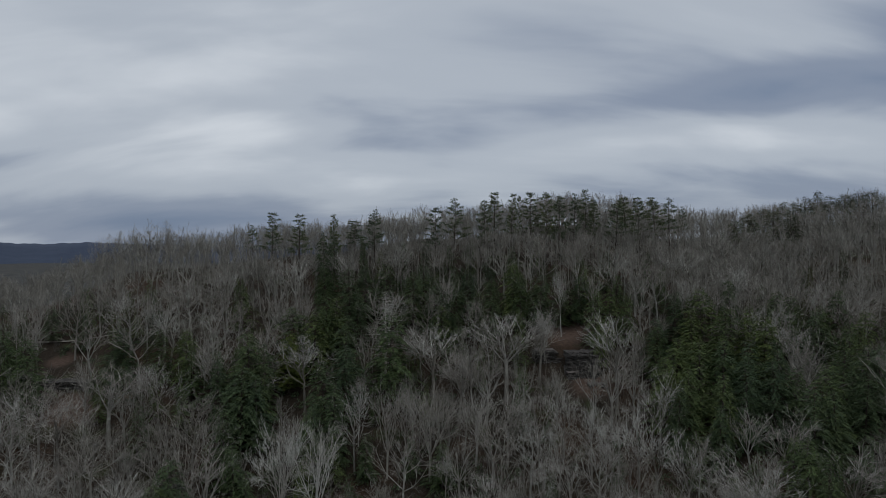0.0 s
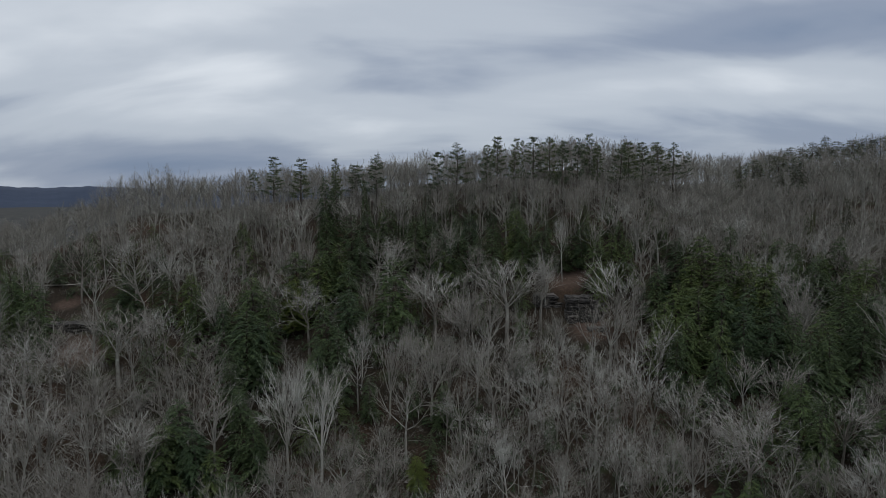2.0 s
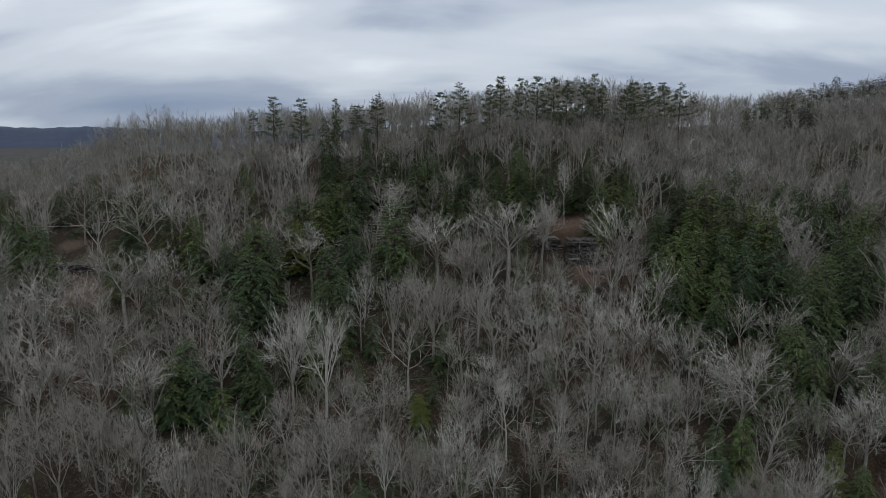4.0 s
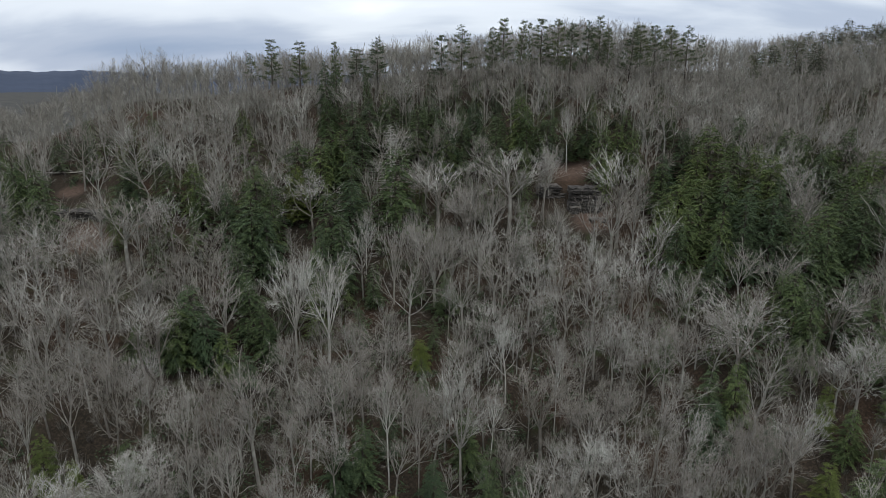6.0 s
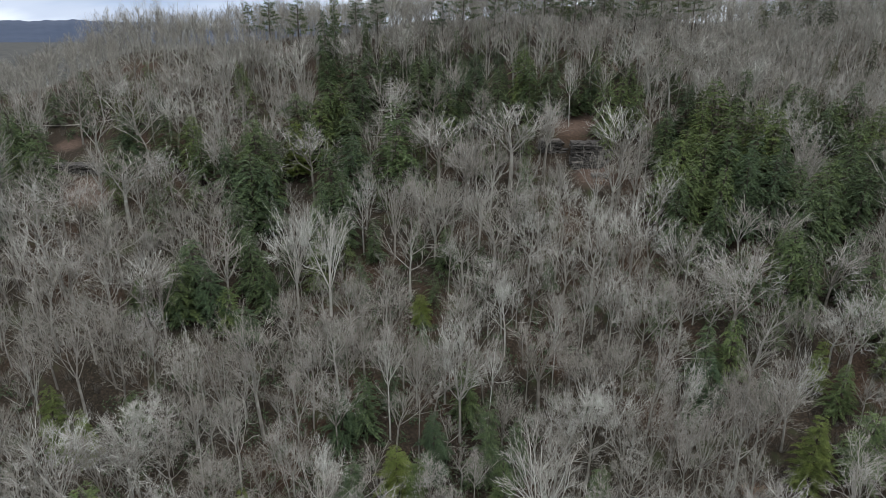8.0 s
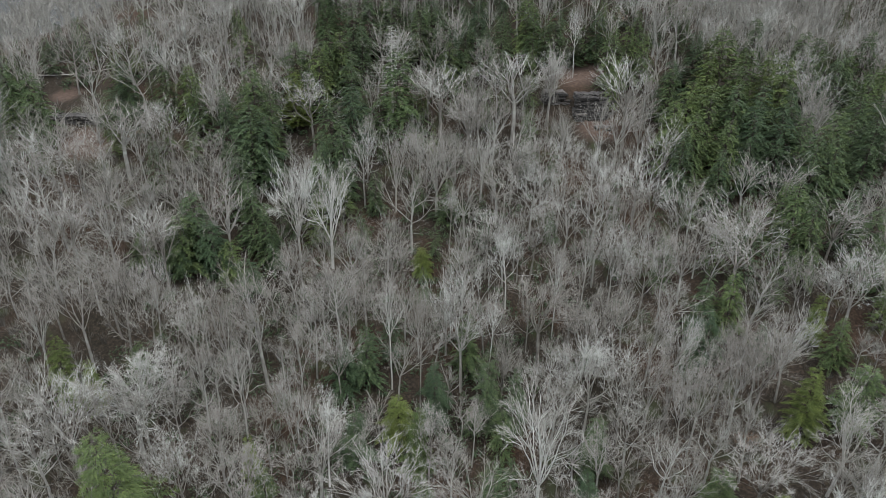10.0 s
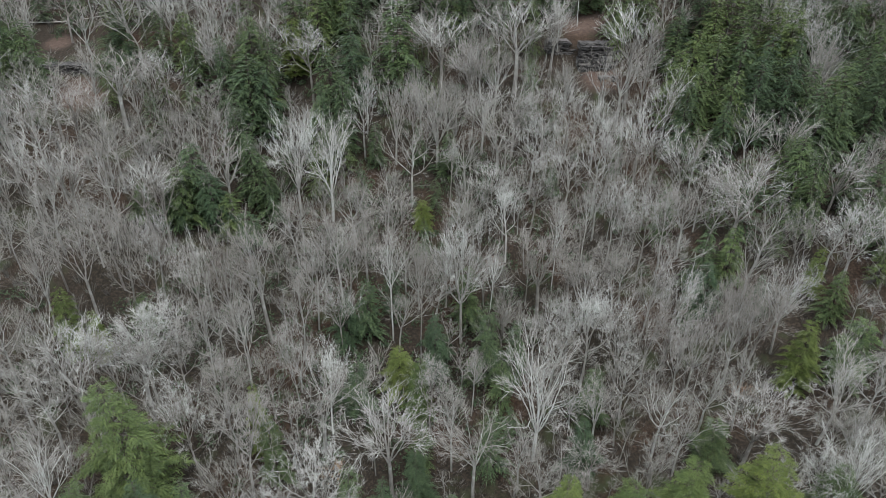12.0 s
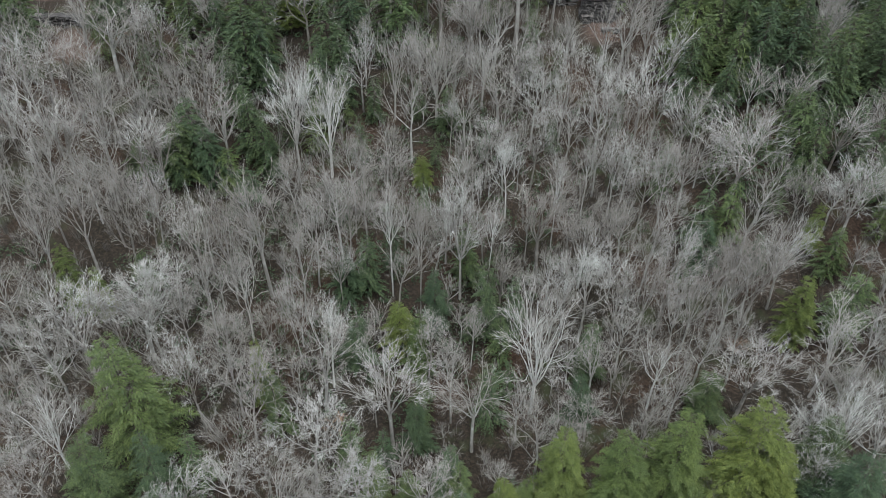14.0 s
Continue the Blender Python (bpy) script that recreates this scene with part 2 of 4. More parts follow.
def gather(pieces):
    """Joins (verts, faces) pairs."""
    verts, faces, off = [], [], 0
    for v, f in pieces:
        verts.append(v)
        faces.append(f + off)
        off += len(v)
    return np.concatenate(verts), np.concatenate(faces)


def unit(v):
    return v / max(1e-9, math.sqrt(v[0] * v[0] + v[1] * v[1] + v[2] * v[2]))


def cross(a, b):
    return np.array((a[1] * b[2] - a[2] * b[1], a[2] * b[0] - a[0] * b[2], a[0] * b[1] - a[1] * b[0]))


# ---- bare trees ----
FORMS = {  # bole share, leader share, limbs, tilt of the limbs, pull upwards, crook, fork angle
    "oak": (0.34, 0.55, 10, (0.45, 1.15), 0.13, 0.15, 0.72), "fan": (0.40, 0.0, 6, (0.14, 0.66), 0.11, 0.08, 0.58),
    "vee": (0.20, 0.0, 7, (0.10, 0.72), 0.08, 0.08, 0.56), "tall": (0.50, 0.80, 10, (0.45, 0.95), 0.12, 0.10, 0.60), "dome": (0.34, 0.0, 8, (0.16, 1.1), 0.11, 0.10, 0.66),
}


def grow_bare(seed, form, levels, forks, runs):
    """A leafless tree 20 m high. Returns, level by level, the pieces of its wood: start, end, radii."""
    rng = np.random.default_rng(seed)
    share, leader, limbs, tilts, pull, crook, fork = FORMS[form]
    height = 20.0
    bole = share * height * rng.uniform(0.88, 1.12)
    rise = np.array([0, 0, 1.0])

    def run(start, way, length, r0, r1, n, wild, lift=pull):
        """Crooked runs of n pieces each."""
        out, p, w = [], start, way
        for s in range(n):
            w = w + rng.normal(0, wild, w.shape) + rise * lift
            w = w / np.linalg.norm(w, axis=1, keepdims=True)
            q = p + w * (length / n)[:, None]
            out.append((p, q, r0 + (r1 - r0) * s / n, r0 + (r1 - r0) * (s + 1) / n))
            p = q
        return out, w

    lean = rng.normal(0, 0.03, 2)
    one = np.ones(1)
    trunk, way = run(np.array([[0, 0, -0.8]]), np.array([[lean[0], lean[1], 1.0]]), one * (bole + 0.8), one * 0.27, one * 0.2, 3, 0.03)
    wood = [trunk]
    stem = [trunk[-1]]
    if leader:
        top, _ = run(trunk[-1][1], way, one * leader * (height - bole), one * 0.19, one * 0.07, 5, crook * 0.7)
        wood[0] = trunk + top
        stem = top
    start, ways, length, radius = [], [], [], []
    for k in range(limbs):
        f = (k + rng.uniform(0, 0.9)) / limbs
        if leader:
            a, b, ra, rb = stem[min(len(stem) - 1, int(f * len(stem)))]
            start.append(a[0] + (b[0] - a[0]) * rng.uniform(0, 1))
            length.append((4.4 - 2.2 * f) * rng.uniform(0.85, 1.2))
            tilt, r = tilts[1] + (tilts[0] - tilts[1]) * f, min(0.12, ra[0] * 0.75)
        else:
            a, b = stem[0][0][0], stem[0][1][0]
            start.append(b - (b - a) * 0.3 * rng.uniform(0, 1) * f)
            tilt, r = tilts[0] + (tilts[1] - tilts[0]) * f, 0.14 - 0.05 * f
            length.append((4.5 - 0.9 * f) * rng.uniform(0.88, 1.12))
        tilt, az = tilt * rng.uniform(0.85, 1.15), k * 2.399 + rng.uniform(-0.4, 0.4)
        ways.append((math.cos(az) * math.sin(tilt), math.sin(az) * math.sin(tilt), math.cos(tilt)))
        radius.append(r)
    if leader:
        start.append(stem[-1][1][0]), ways.append((0.1, 0, 1)), length.append(2.6), radius.append(0.07)
    start, ways, length, radius = np.array(start), np.array(ways), np.array(length), np.array(radius)
    for level in range(levels):
        n = runs[level]
        pieces, last = run(start, ways, length, radius, radius * 0.62, n, crook * (1.0 if level else 0.6), pull * (1.0, 0.6, 0.3, 0.1, 0.0)[level])
        wood.append(pieces)
        grown = []
        count = forks[level]
        for c in range(count):
            at = 1.0 if c == 0 else 1.0 - rng.uniform(0.0, 0.75, len(start)) * (c / count + 0.25)
            at = np.broadcast_to(np.asarray(at, float), (len(start),)) * n
            slot = np.minimum(n - 1, at.astype(int))
            a = np.stack([p[0] for p in pieces])[slot, np.arange(len(start))]
            b = np.stack([p[1] for p in pieces])[slot, np.arange(len(start))]
            foot = a + (b - a) * (at - slot)[:, None]
            w = (b - a) / np.linalg.norm(b - a, axis=1, keepdims=True)
            u, v = sides(w)
            turn = rng.uniform(0, 2 * math.pi, len(start))
            angle = rng.normal(0.16, 0.08, len(start)) if c == 0 else fork * rng.uniform(0.65, 1.3, len(start))
            out = u * np.cos(turn)[:, None] + v * np.sin(turn)[:, None]
            w2 = w * np.cos(angle)[:, None] + out * np.sin(angle)[:, None]
            ln = length * (rng.uniform(0.66, 0.84, len(start)) if c == 0 else rng.uniform(0.48, 0.80, len(start)))
            grown.append((foot, w2, np.maximum(ln, 0.55), radius * (0.62 if c == 0 else 0.52)))
        start, ways, length, radius = (np.concatenate(col) for col in zip(*grown))
    return wood, (start, ways, length), rng


def ribbons(a, b, ra, rb):
    """Flat tapering strips from a to b: vertices and quads."""
    u, v = sides(b - a)
    turn = (np.arange(len(a)) * 2.4)[:, None]
    u = u * np.cos(turn) + v * np.sin(turn)
    verts = np.stack([a - u * ra[:, None], a + u * ra[:, None], b + u * rb[:, None], b - u * rb[:, None]], axis=1)
    return verts.reshape(-1, 3), np.arange(4)[None] + (np.arange(len(a)) * 4)[:, None]


def bare_arrays(seed, form, levels=5, forks=(3, 3, 3, 3, 2), twigs=2, thick=1.0, slim=0.0125, runs=(4, 3, 2, 2, 1), solid=4):
    """Trunk and limbs as tapered tubes, branches as strips, twigs as slivers."""
    wood, (start, ways, length), rng = grow_bare(seed, form, levels, forks, runs)
    stout, strips = [], []
    for k, pieces in enumerate(wood):
        for a, b, ra, rb in pieces:
            if k < solid:
                grow = 1.0 if k < 2 else thick ** 0.5
                stout.append(tubes(a, b, ra * grow, rb * grow, 5 if k == 0 and thick < 1.4 else 4 if k < 2 and thick < 1.4 else 3))
            else:
                strips.append(ribbons(a, b, np.maximum(ra, 0.015) * thick, np.maximum(rb, 0.012) * thick))
    trunk, branches = gather(stout), gather(strips)
    start, ways, length = np.repeat(start, twigs, axis=0), np.repeat(ways, twigs, axis=0), np.repeat(length, twigs)
    w = ways + rng.normal(0, 0.52, ways.shape) + np.array([0, 0, 0.05])
    w /= np.linalg.norm(w, axis=1, keepdims=True)
    reach = np.clip(length, 0.5, 1.3)[:, None] * rng.uniform(0.75, 1.35, (len(w), 1))
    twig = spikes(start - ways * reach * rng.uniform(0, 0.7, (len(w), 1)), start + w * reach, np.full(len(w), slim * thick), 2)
    top = max(trunk[0][:, 2].max(), np.quantile(twig[0][:, 2], 0.997))
    wide = 2 * np.quantile(np.hypot(twig[0][:, 0], twig[0][:, 1]), 0.93)
    return trunk, branches, twig, top, wide


def bare_kind(seed, form, bark_mat, twig_mat, trunk_mat=None, **amount):
    trunk, branches, twig, top, wide = bare_arrays(seed, form, **amount)
    v = np.concatenate([branches[0], twig[0]])
    return {"trunk": mesh("trunk", trunk[0], quads=trunk[1], mat=trunk_mat or bark_mat),
            "crown": mesh("crown", v, tris=twig[1] + len(branches[0]), quads=branches[1], mat=(twig_mat, bark_mat)),
            "top": top, "wide": wide}


# ---- evergreens ----
def grow_hemlock(seed, fine=1, dense=1.0, droop=0.22, wide=4.8, ragged=0.3, blunt=0.58):
    """A hemlock 20 m high: whorls of drooping boughs, each a flat fan of side sprays."""
    rng = np.random.default_rng(seed)
    height = 20.0
    boughs, sa, sb, sw = [], [], [], []
    phase, z, k = rng.uniform(0, 6, 3), 1.6, 0
    while z < height - 0.25:
        f = (z - 1.6) / (height - 1.6)
        reach = wide * (1 - f) ** blunt * min(1.0, 0.7 + f * 2.2)
        for _ in range(4 if f < 0.75 else 3):
            az = k * 2.399 + rng.uniform(-0.45, 0.45)
            k += 1
            if rng.random() < 0.07:
                continue
            lump = 1 + 0.20 * math.sin(az * 2 + phase[0] + z * 0.35) + 0.14 * math.sin(az * 3 + phase[1] - z * 0.6)
            length = reach * lump * rng.uniform(1 - ragged, 1 + ragged) + 0.3
            out = np.array([math.cos(az), math.sin(az), 0])
            side = np.array([-out[1], out[0], 0])
            lift, foot = 0.22 + 0.5 * f, np.array([0, 0, z + rng.uniform(-0.35, 0.35)])
            sag = lift + droop * rng.uniform(0.6, 1.5)

            def spot(s):
                return foot + out * length * s + np.array([0, 0, length * (lift * s - sag * s * s)])
            boughs.append((foot, spot(0.75), 0.055, 0.015))
            stations = max(3, int(length / 0.22 * dense))
            for j in range(stations):
                s = 0.22 + 0.8 * (j + rng.uniform(0, 0.9)) / stations
                p = spot(s)
                for hand in (-1, 1):
                    ln = min(1.3, (0.30 * length * (1.08 - s) + 0.32) * rng.uniform(0.7, 1.25))
                    w = unit(out * rng.uniform(0.5, 1.0) + side * hand * rng.uniform(0.45, 0.95) + np.array([0, 0, rng.uniform(-0.42, 0.12)]))
                    if fine == 1:
                        sa.append(p), sb.append(p + w * ln), sw.append(0.115 * ln + 0.02)
                        continue
                    across = unit(cross(w, (0, 0, 1)))
                    for m in range(6):
                        q = p + w * ln * (0.05 + 0.17 * m)
                        d = unit(w + across * (0.75 if m % 2 else -0.75) * rng.uniform(0.5, 1.2) + np.array([0, 0, rng.uniform(-0.4, 0.1)]))
                        l2 = ln * rng.uniform(0.34, 0.5)
                        sa.append(q), sb.append(q + d * l2), sw.append(0.125 * l2 + 0.012)
            sa.append(spot(0.9)), sb.append(spot(1.12)), sw.append(0.1)
        z += 0.58 if f < 0.7 else 0.44
    a, b, w = np.array(sa), np.array(sb), np.array(sw)
    d = b - a
    across = np.cross(d, np.array([[0, 0, 1.0]]) + rng.normal(0, 0.32, d.shape))
    across /= np.linalg.norm(across, axis=1, keepdims=True)
    mid = a + d * 0.55 + np.array([0, 0, 0.05])
    tip = b - np.array([0, 0, 0.10]) * np.linalg.norm(d, axis=1, keepdims=True)
    v = np.stack([a, mid + across * w[:, None], tip, mid - across * w[:, None]], axis=1).reshape(-1, 3)
    n = (np.arange(len(a)) * 4)[:, None]
    return boughs, v, np.concatenate([n + np.array([[0, 1, 2]]), n + np.array([[0, 2, 3]])])


def hemlock_kind(seed, mat, **shape):
    boughs, v, t = grow_hemlock(seed, **shape)
    stem = [((0, 0, -0.8), (0, 0, 10), 0.30, 0.18), ((0, 0, 10), (0, 0, 19.6), 0.18, 0.02)]
    cols = list(zip(*(stem + boughs)))
    trunk = tubes(cols[0], cols[1], cols[2], cols[3], 3)
    return {"trunk": mesh("trunk", trunk[0], quads=trunk[1], mat=DARK_BARK), "crown": mesh("crown", v, tris=t, mat=mat),
            "top": 20.0, "wide": 2 * np.quantile(np.hypot(v[:, 0], v[:, 1]), 0.97)}


def grow_pine(seed):
    """A white pine 28 m high: bare lower stem, a few uneven tiers of upswept plumes with gaps between them."""
    rng = np.random.default_rng(seed)
    boughs = [((0, 0, -0.8), (0.15, 0, 14), 0.36, 0.24), ((0.15, 0, 14), (0, 0, 27.2), 0.24, 0.04)]
    va, ta, off, z = [], [], 0, rng.uniform(10.5, 13.0)
    while z < 27.3:
        f = max(0.0, (z - 11) / 17)
        reach = 4.6 * max(0.03, 1 - f) ** 0.72 * rng.uniform(0.7, 1.25)
        turn = rng.uniform(0, 6.28)
        for b in range(int(rng.integers(3, 6))):
            az = turn + b * 1.4 + rng.uniform(-0.6, 0.6)
            out = np.array([math.cos(az), math.sin(az), 0])
            length = reach * rng.uniform(0.45, 1.2) + 0.4
            a = np.array([0, 0, z + rng.uniform(-0.3, 0.3)])
            e = a + out * length + np.array([0, 0, length * rng.uniform(0.05, 0.42)])
            boughs.append((a, e, 0.06, 0.015))
            for q in range(int(12 + 16 * length)):
                s = rng.uniform(0.45, 1.04)
                p = a + (e - a) * s + rng.normal(0, 0.34, 3) * np.array([1, 1, 0.28])
                w = unit(out * 0.7 + rng.normal(0, 0.5, 3) + np.array([0, 0, 0.45]))
                ln, wd = rng.uniform(0.45, 0.9), rng.uniform(0.05, 0.09)
                u = unit(cross(w, rng.normal(0, 1, 3)))
                va.extend([p, p + w * ln * 0.6 + u * wd, p + w * ln, p + w * ln * 0.6 - u * wd + np.array([0, 0, 0.05])])
                ta.extend([(off, off + 1, off + 2), (off, off + 2, off + 3)])
                off += 4
        z += rng.uniform(0.8, 1.5) * (1.1 - 0.4 * f)
    return boughs, np.array(va), np.array(ta)


def pine_kind(seed):
    boughs, v, t = grow_pine(seed)
    cols = list(zip(*boughs))
    trunk = tubes(cols[0], cols[1], cols[2], cols[3], 4)
    return {"trunk": mesh("trunk", trunk[0], quads=trunk[1], mat=DARK_BARK), "crown": mesh("crown", v, tris=t, mat=PINE_NEEDLES),
            "top": 28.2, "wide": 2 * np.quantile(np.hypot(v[:, 0], v[:, 1]), 0.97)}


def dead_kind(seed):
    """A dead conifer: grey stem with tiers of bare boughs and hanging twigs."""
    rng = np.random.default_rng(seed)
    boughs, _, _ = grow_hemlock(seed, dense=0.1, droop=0.12)
    stem = [((0, 0, -0.8), (0, 0, 10), 0.26, 0.16), ((0, 0, 10), (0, 0, 19.6), 0.16, 0.02)]
    cols = list(zip(*stem))
    trunk = tubes(cols[0], cols[1], cols[2], cols[3], 5)
    cols = list(zip(*boughs))
    limbs = tubes(cols[0], cols[1], cols[2], cols[3], 3)
    a, b, r = [], [], []
    for p, q, _, _ in boughs:
        for _ in range(5):
            s = np.array(p) + (np.array(q) - np.array(p)) * rng.uniform(0, 1)
            w = unit(unit(np.array(q) - np.array(p)) + rng.normal(0, 0.6, 3))
            a.append(s), b.append(s + w * rng.uniform(0.4, 0.9)), r.append(0.02)
    tw = spikes(a, b, r, 3)
    return {"trunk": mesh("trunk", trunk[0], quads=trunk[1], mat=PALE_BARK),
            "crown": mesh("crown", np.concatenate([limbs[0], tw[0]]), tris=tw[1] + len(limbs[0]), quads=limbs[1], mat=PALE_TWIGS), "top": 20.0, "wide": 7.5}


PLACED = []


def plant(kind, name, x, y, height, wide, label, category, group, turn=None, lean=2.0):
    """One tree: an Empty at its base that holds trunk and crown."""
    root = new(name)
    sz = height / kind["top"]
    sx = min(2.2, max(0.45, wide / kind["wide"]))
    turn = random.uniform(0, 360) if turn is None else turn
    z = ground(x, y) - 0.1
    tilt = Euler((radians(random.gauss(0, lean)), radians(random.gauss(0, lean)), radians(turn)))
    root.matrix_basis = Matrix.LocRotScale((x, y, z), tilt, (sx, sx, sz))
    for key in ("trunk", "crown"):
        ob = new(key, kind[key])
        ob.parent = root
    tagged(root, label, category, group)
    PLACED.append((x, y, wide * 0.5))
    return root


# ---- the lie of the land ----
AZ = [-180, -60, -35, -24, -12, 0, 12, 24, 35, 60, 180]
RR = [0, 45, 90, 125, 180, 240, 280, 340, 460]
RISE = [
    [5, 5, 6, 8, 12, 22, 30, 40, 52],
    [5, 6, 16, 29, 47, 60, 63, 52, 33],
    [5, 6, 14, 30, 50, 63, 65, 56, 32],
    [5, 5, 13, 29, 55, 77, 80, 69, 43],
    [5, 5, 12, 27, 57, 80, 85, 82, 56],
    [5, 5, 11, 27, 58, 83, 89, 92, 70],
    [5, 5, 11, 28, 60, 87, 95, 100, 80],
    [6, 6, 14, 30, 54, 71, 82, 89, 95],
    [6, 7, 16, 31, 50, 66, 81, 94, 104],
    [6, 8, 18, 33, 50, 66, 83, 96, 106],
    [5, 5, 6, 8, 12, 22, 30, 40, 52],
]


def ease(a, b, f):
    return a + (b - a) * f


def ground(x, y):
    """Height of the land at x, y: a flat valley floor below a wooded hillside."""
    r, az = math.hypot(x, y), math.degrees(math.atan2(x, y))
    i = max(k for k in range(len(AZ) - 1) if az >= AZ[k])
    f = (az - AZ[i]) / (AZ[i + 1] - AZ[i])
    f = f * f * (3 - 2 * f)
    if r >= RR[-1]:
        edge, out = ease(RISE[i][-1], RISE[i + 1][-1], f), min(1.0, (r - RR[-1]) / 700)
        far = 12 + 16 * math.sin(x / 410 + 1) * math.cos(y / 530)
        return ease(edge, far, out * out * (3 - 2 * out))
    j = max(k for k in range(len(RR) - 1) if r >= RR[k])
    g = (r - RR[j]) / (RR[j + 1] - RR[j])
    h = []
    for row in (RISE[i], RISE[i + 1]):
        a, b = row[j], row[j + 1]
        before = (b - row[j - 1]) / (RR[j + 1] - RR[j - 1]) if j else 0.0
        after = (row[j + 2] - a) / (RR[j + 2] - RR[j]) if j + 2 < len(RR) else 0.0
        d, g2, g3 = RR[j + 1] - RR[j], g * g, g * g * g
        h.append(a * (2 * g3 - 3 * g2 + 1) + before * d * (g3 - 2 * g2 + g) + b * (3 * g2 - 2 * g3) + after * d * (g3 - g2))
    bumps = 0.8 * math.sin(x * 0.11 + 0.6 * math.sin(y * 0.05)) * math.sin(y * 0.09 + 1.3)
    return ease(h[0], h[1], f) + bumps * min(1.0, r / 60)


# ---- the land: one sheet to the horizon ----
def build_land():
    rings = [0.0] + list(np.arange(6, 360, 6.0)) + [370, 390, 415, 445, 480, 530, 600, 700, 850, 1050, 1350, 1800, 2500, 3400, 4600]
    turns = 240
    verts, quads = [], []
    for r in rings:
        for k in range(turns):
            a = 2 * math.pi * k / turns
            x, y = r * math.sin(a), r * math.cos(a)
            verts.append((x, y, ground(x, y)))
    for i in range(len(rings) - 1):
        for k in range(turns):
            n = (k + 1) % turns
            quads.append((i * turns + k, i * turns + n, (i + 1) * turns + n, (i + 1) * turns + k))
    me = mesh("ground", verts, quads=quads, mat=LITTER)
    me.polygons.foreach_set("use_smooth", [True] * len(me.polygons))
    return tagged(new("ground", me), "wooded hillside ground covered in brown leaf litter", "ground", kind="structure")


build_land()


def build_far_hills():
    verts, quads, n = [], [], 700
    for k in range(n + 1):
        a = radians(-75 + 150 * k / n)
        crest = 92 + 10 * math.sin(a * 7 + 0.4) + 5 * math.sin(a * 23) + 2.5 * math.sin(a * 61 + 2) + 1.8 * math.sin(a * 190) + 1.2 * math.sin(a * 431 + 1)
        for r, z in ((2600, -10), (3100, crest * 0.8), (3500, crest), (4200, crest - 90)):
            verts.append((r * math.sin(a), r * math.cos(a), z))
    for k in range(n):
        for j in range(3):
            quads.append((k * 4 + j, k * 4 + 4 + j, k * 4 + 5 + j, k * 4 + 1 + j))
    # the haze on this ridge is only its blue colour
    me = mesh("distant_hills", verts, quads=quads, mat=HAZE_BLUE)
    return tagged(new("distant_hills", me), "far wooded ridge along the horizon, blue haze in its colour", "hills", kind="structure")


build_far_hills()


# ---- the trees that stand out: x, y, height, width of the crown ----
RIDGE_PINES = [
    (-51.1, 218.6, 26, 6.3), (46.5, 220.6, 28, 4.8), (-61.5, 221.6, 26, 6), (41.4, 221.7, 27, 5.2), (54.7, 222.9, 25, 4), (61.9, 223.6, 26, 6.5),
    (37.7, 223.8, 28, 5.7), (52.4, 224.5, 28, 5.7), (31.9, 225.3, 28, 7.3), (-25.1, 225.6, 26, 6.1), (-2.7, 227, 26, 5.7), (24.4, 227.2, 28, 4.1),
    (27.5, 227.3, 27, 2.9), (-39.8, 227.5, 24, 3.7), (14.8, 227.5, 27, 4.5), (67.8, 227.6, 27, 6.6), (4.1, 230, 28, 7.1), (-71.1, 231.8, 18, 4.2),
    (-33.5, 234.1, 20, 7.2), (19.4, 234.7, 28, 6.4), (75.4, 236.2, 27, 6), (85.4, 246.6, 27, 6.7), (91.3, 248.8, 27, 6.3), (106.2, 270.9, 22, 3.9),
]
DARK_HEMLOCKS_A = [
    (53.2, 51.5, 17, 9), (-38.3, 53.1, 19, 6.5), (-47, 53.2, 18, 7.9), (53, 58.6, 14, 6.8), (1.4, 60, 12, 5.1), (-3.9, 67.9, 11, 5.3),
    (-26.2, 68.7, 15, 4.8), (42.8, 71.7, 10, 6.4), (22.7, 72, 12, 5.5), (25, 81.3, 13, 5.9), (-15.9, 84, 12, 6.1), (12.8, 90.1, 16, 5),
    (7.8, 90.7, 18, 6.9), (-54, 91.2, 10, 4.4), (-1.7, 92.5, 15, 6.1), (-19.1, 96.6, 12, 6.1), (48.3, 98.3, 12, 6), (-15.3, 99.3, 14, 6.2),
    (4.3, 102.4, 15, 6.5), (48.6, 103.1, 14, 6.4), (70.8, 112, 15, 5.7), (82.1, 112.2, 15, 6.7), (-62.7, 115, 9, 5.7), (-56, 115.1, 10, 6.9),
]
DARK_HEMLOCKS_B = [
    (-41.6, 115.2, 9, 5.8), (71.9, 115.5, 17, 6.9), (-55, 116.7, 14, 7.1), (80.9, 117.3, 15, 5.8), (-48.5, 117.4, 14, 7.2), (-53.5, 119.6, 17, 8.3),
    (-37.9, 121.7, 11, 5), (-39.1, 121.9, 16, 5.2), (-42.3, 125, 18, 7.5), (83.2, 129.6, 18, 7.5), (78.8, 130.6, 19, 8.8), (-46.9, 133, 18, 7.6),
    (59.8, 133.2, 16, 6.3), (92.2, 135, 18, 7.7), (67.9, 136.6, 20, 9.1), (-30.2, 137.2, 18, 6.8), (74.5, 137.6, 20, 7.9), (-0.2, 138, 12, 6.6),
    (52.6, 138.3, 18, 6.7), (79, 138.5, 18, 7.9), (-17.7, 140.4, 12, 5.4), (-29.8, 142.4, 18, 7), (-43, 142.7, 18, 8), (-46.9, 143, 20, 12),
]
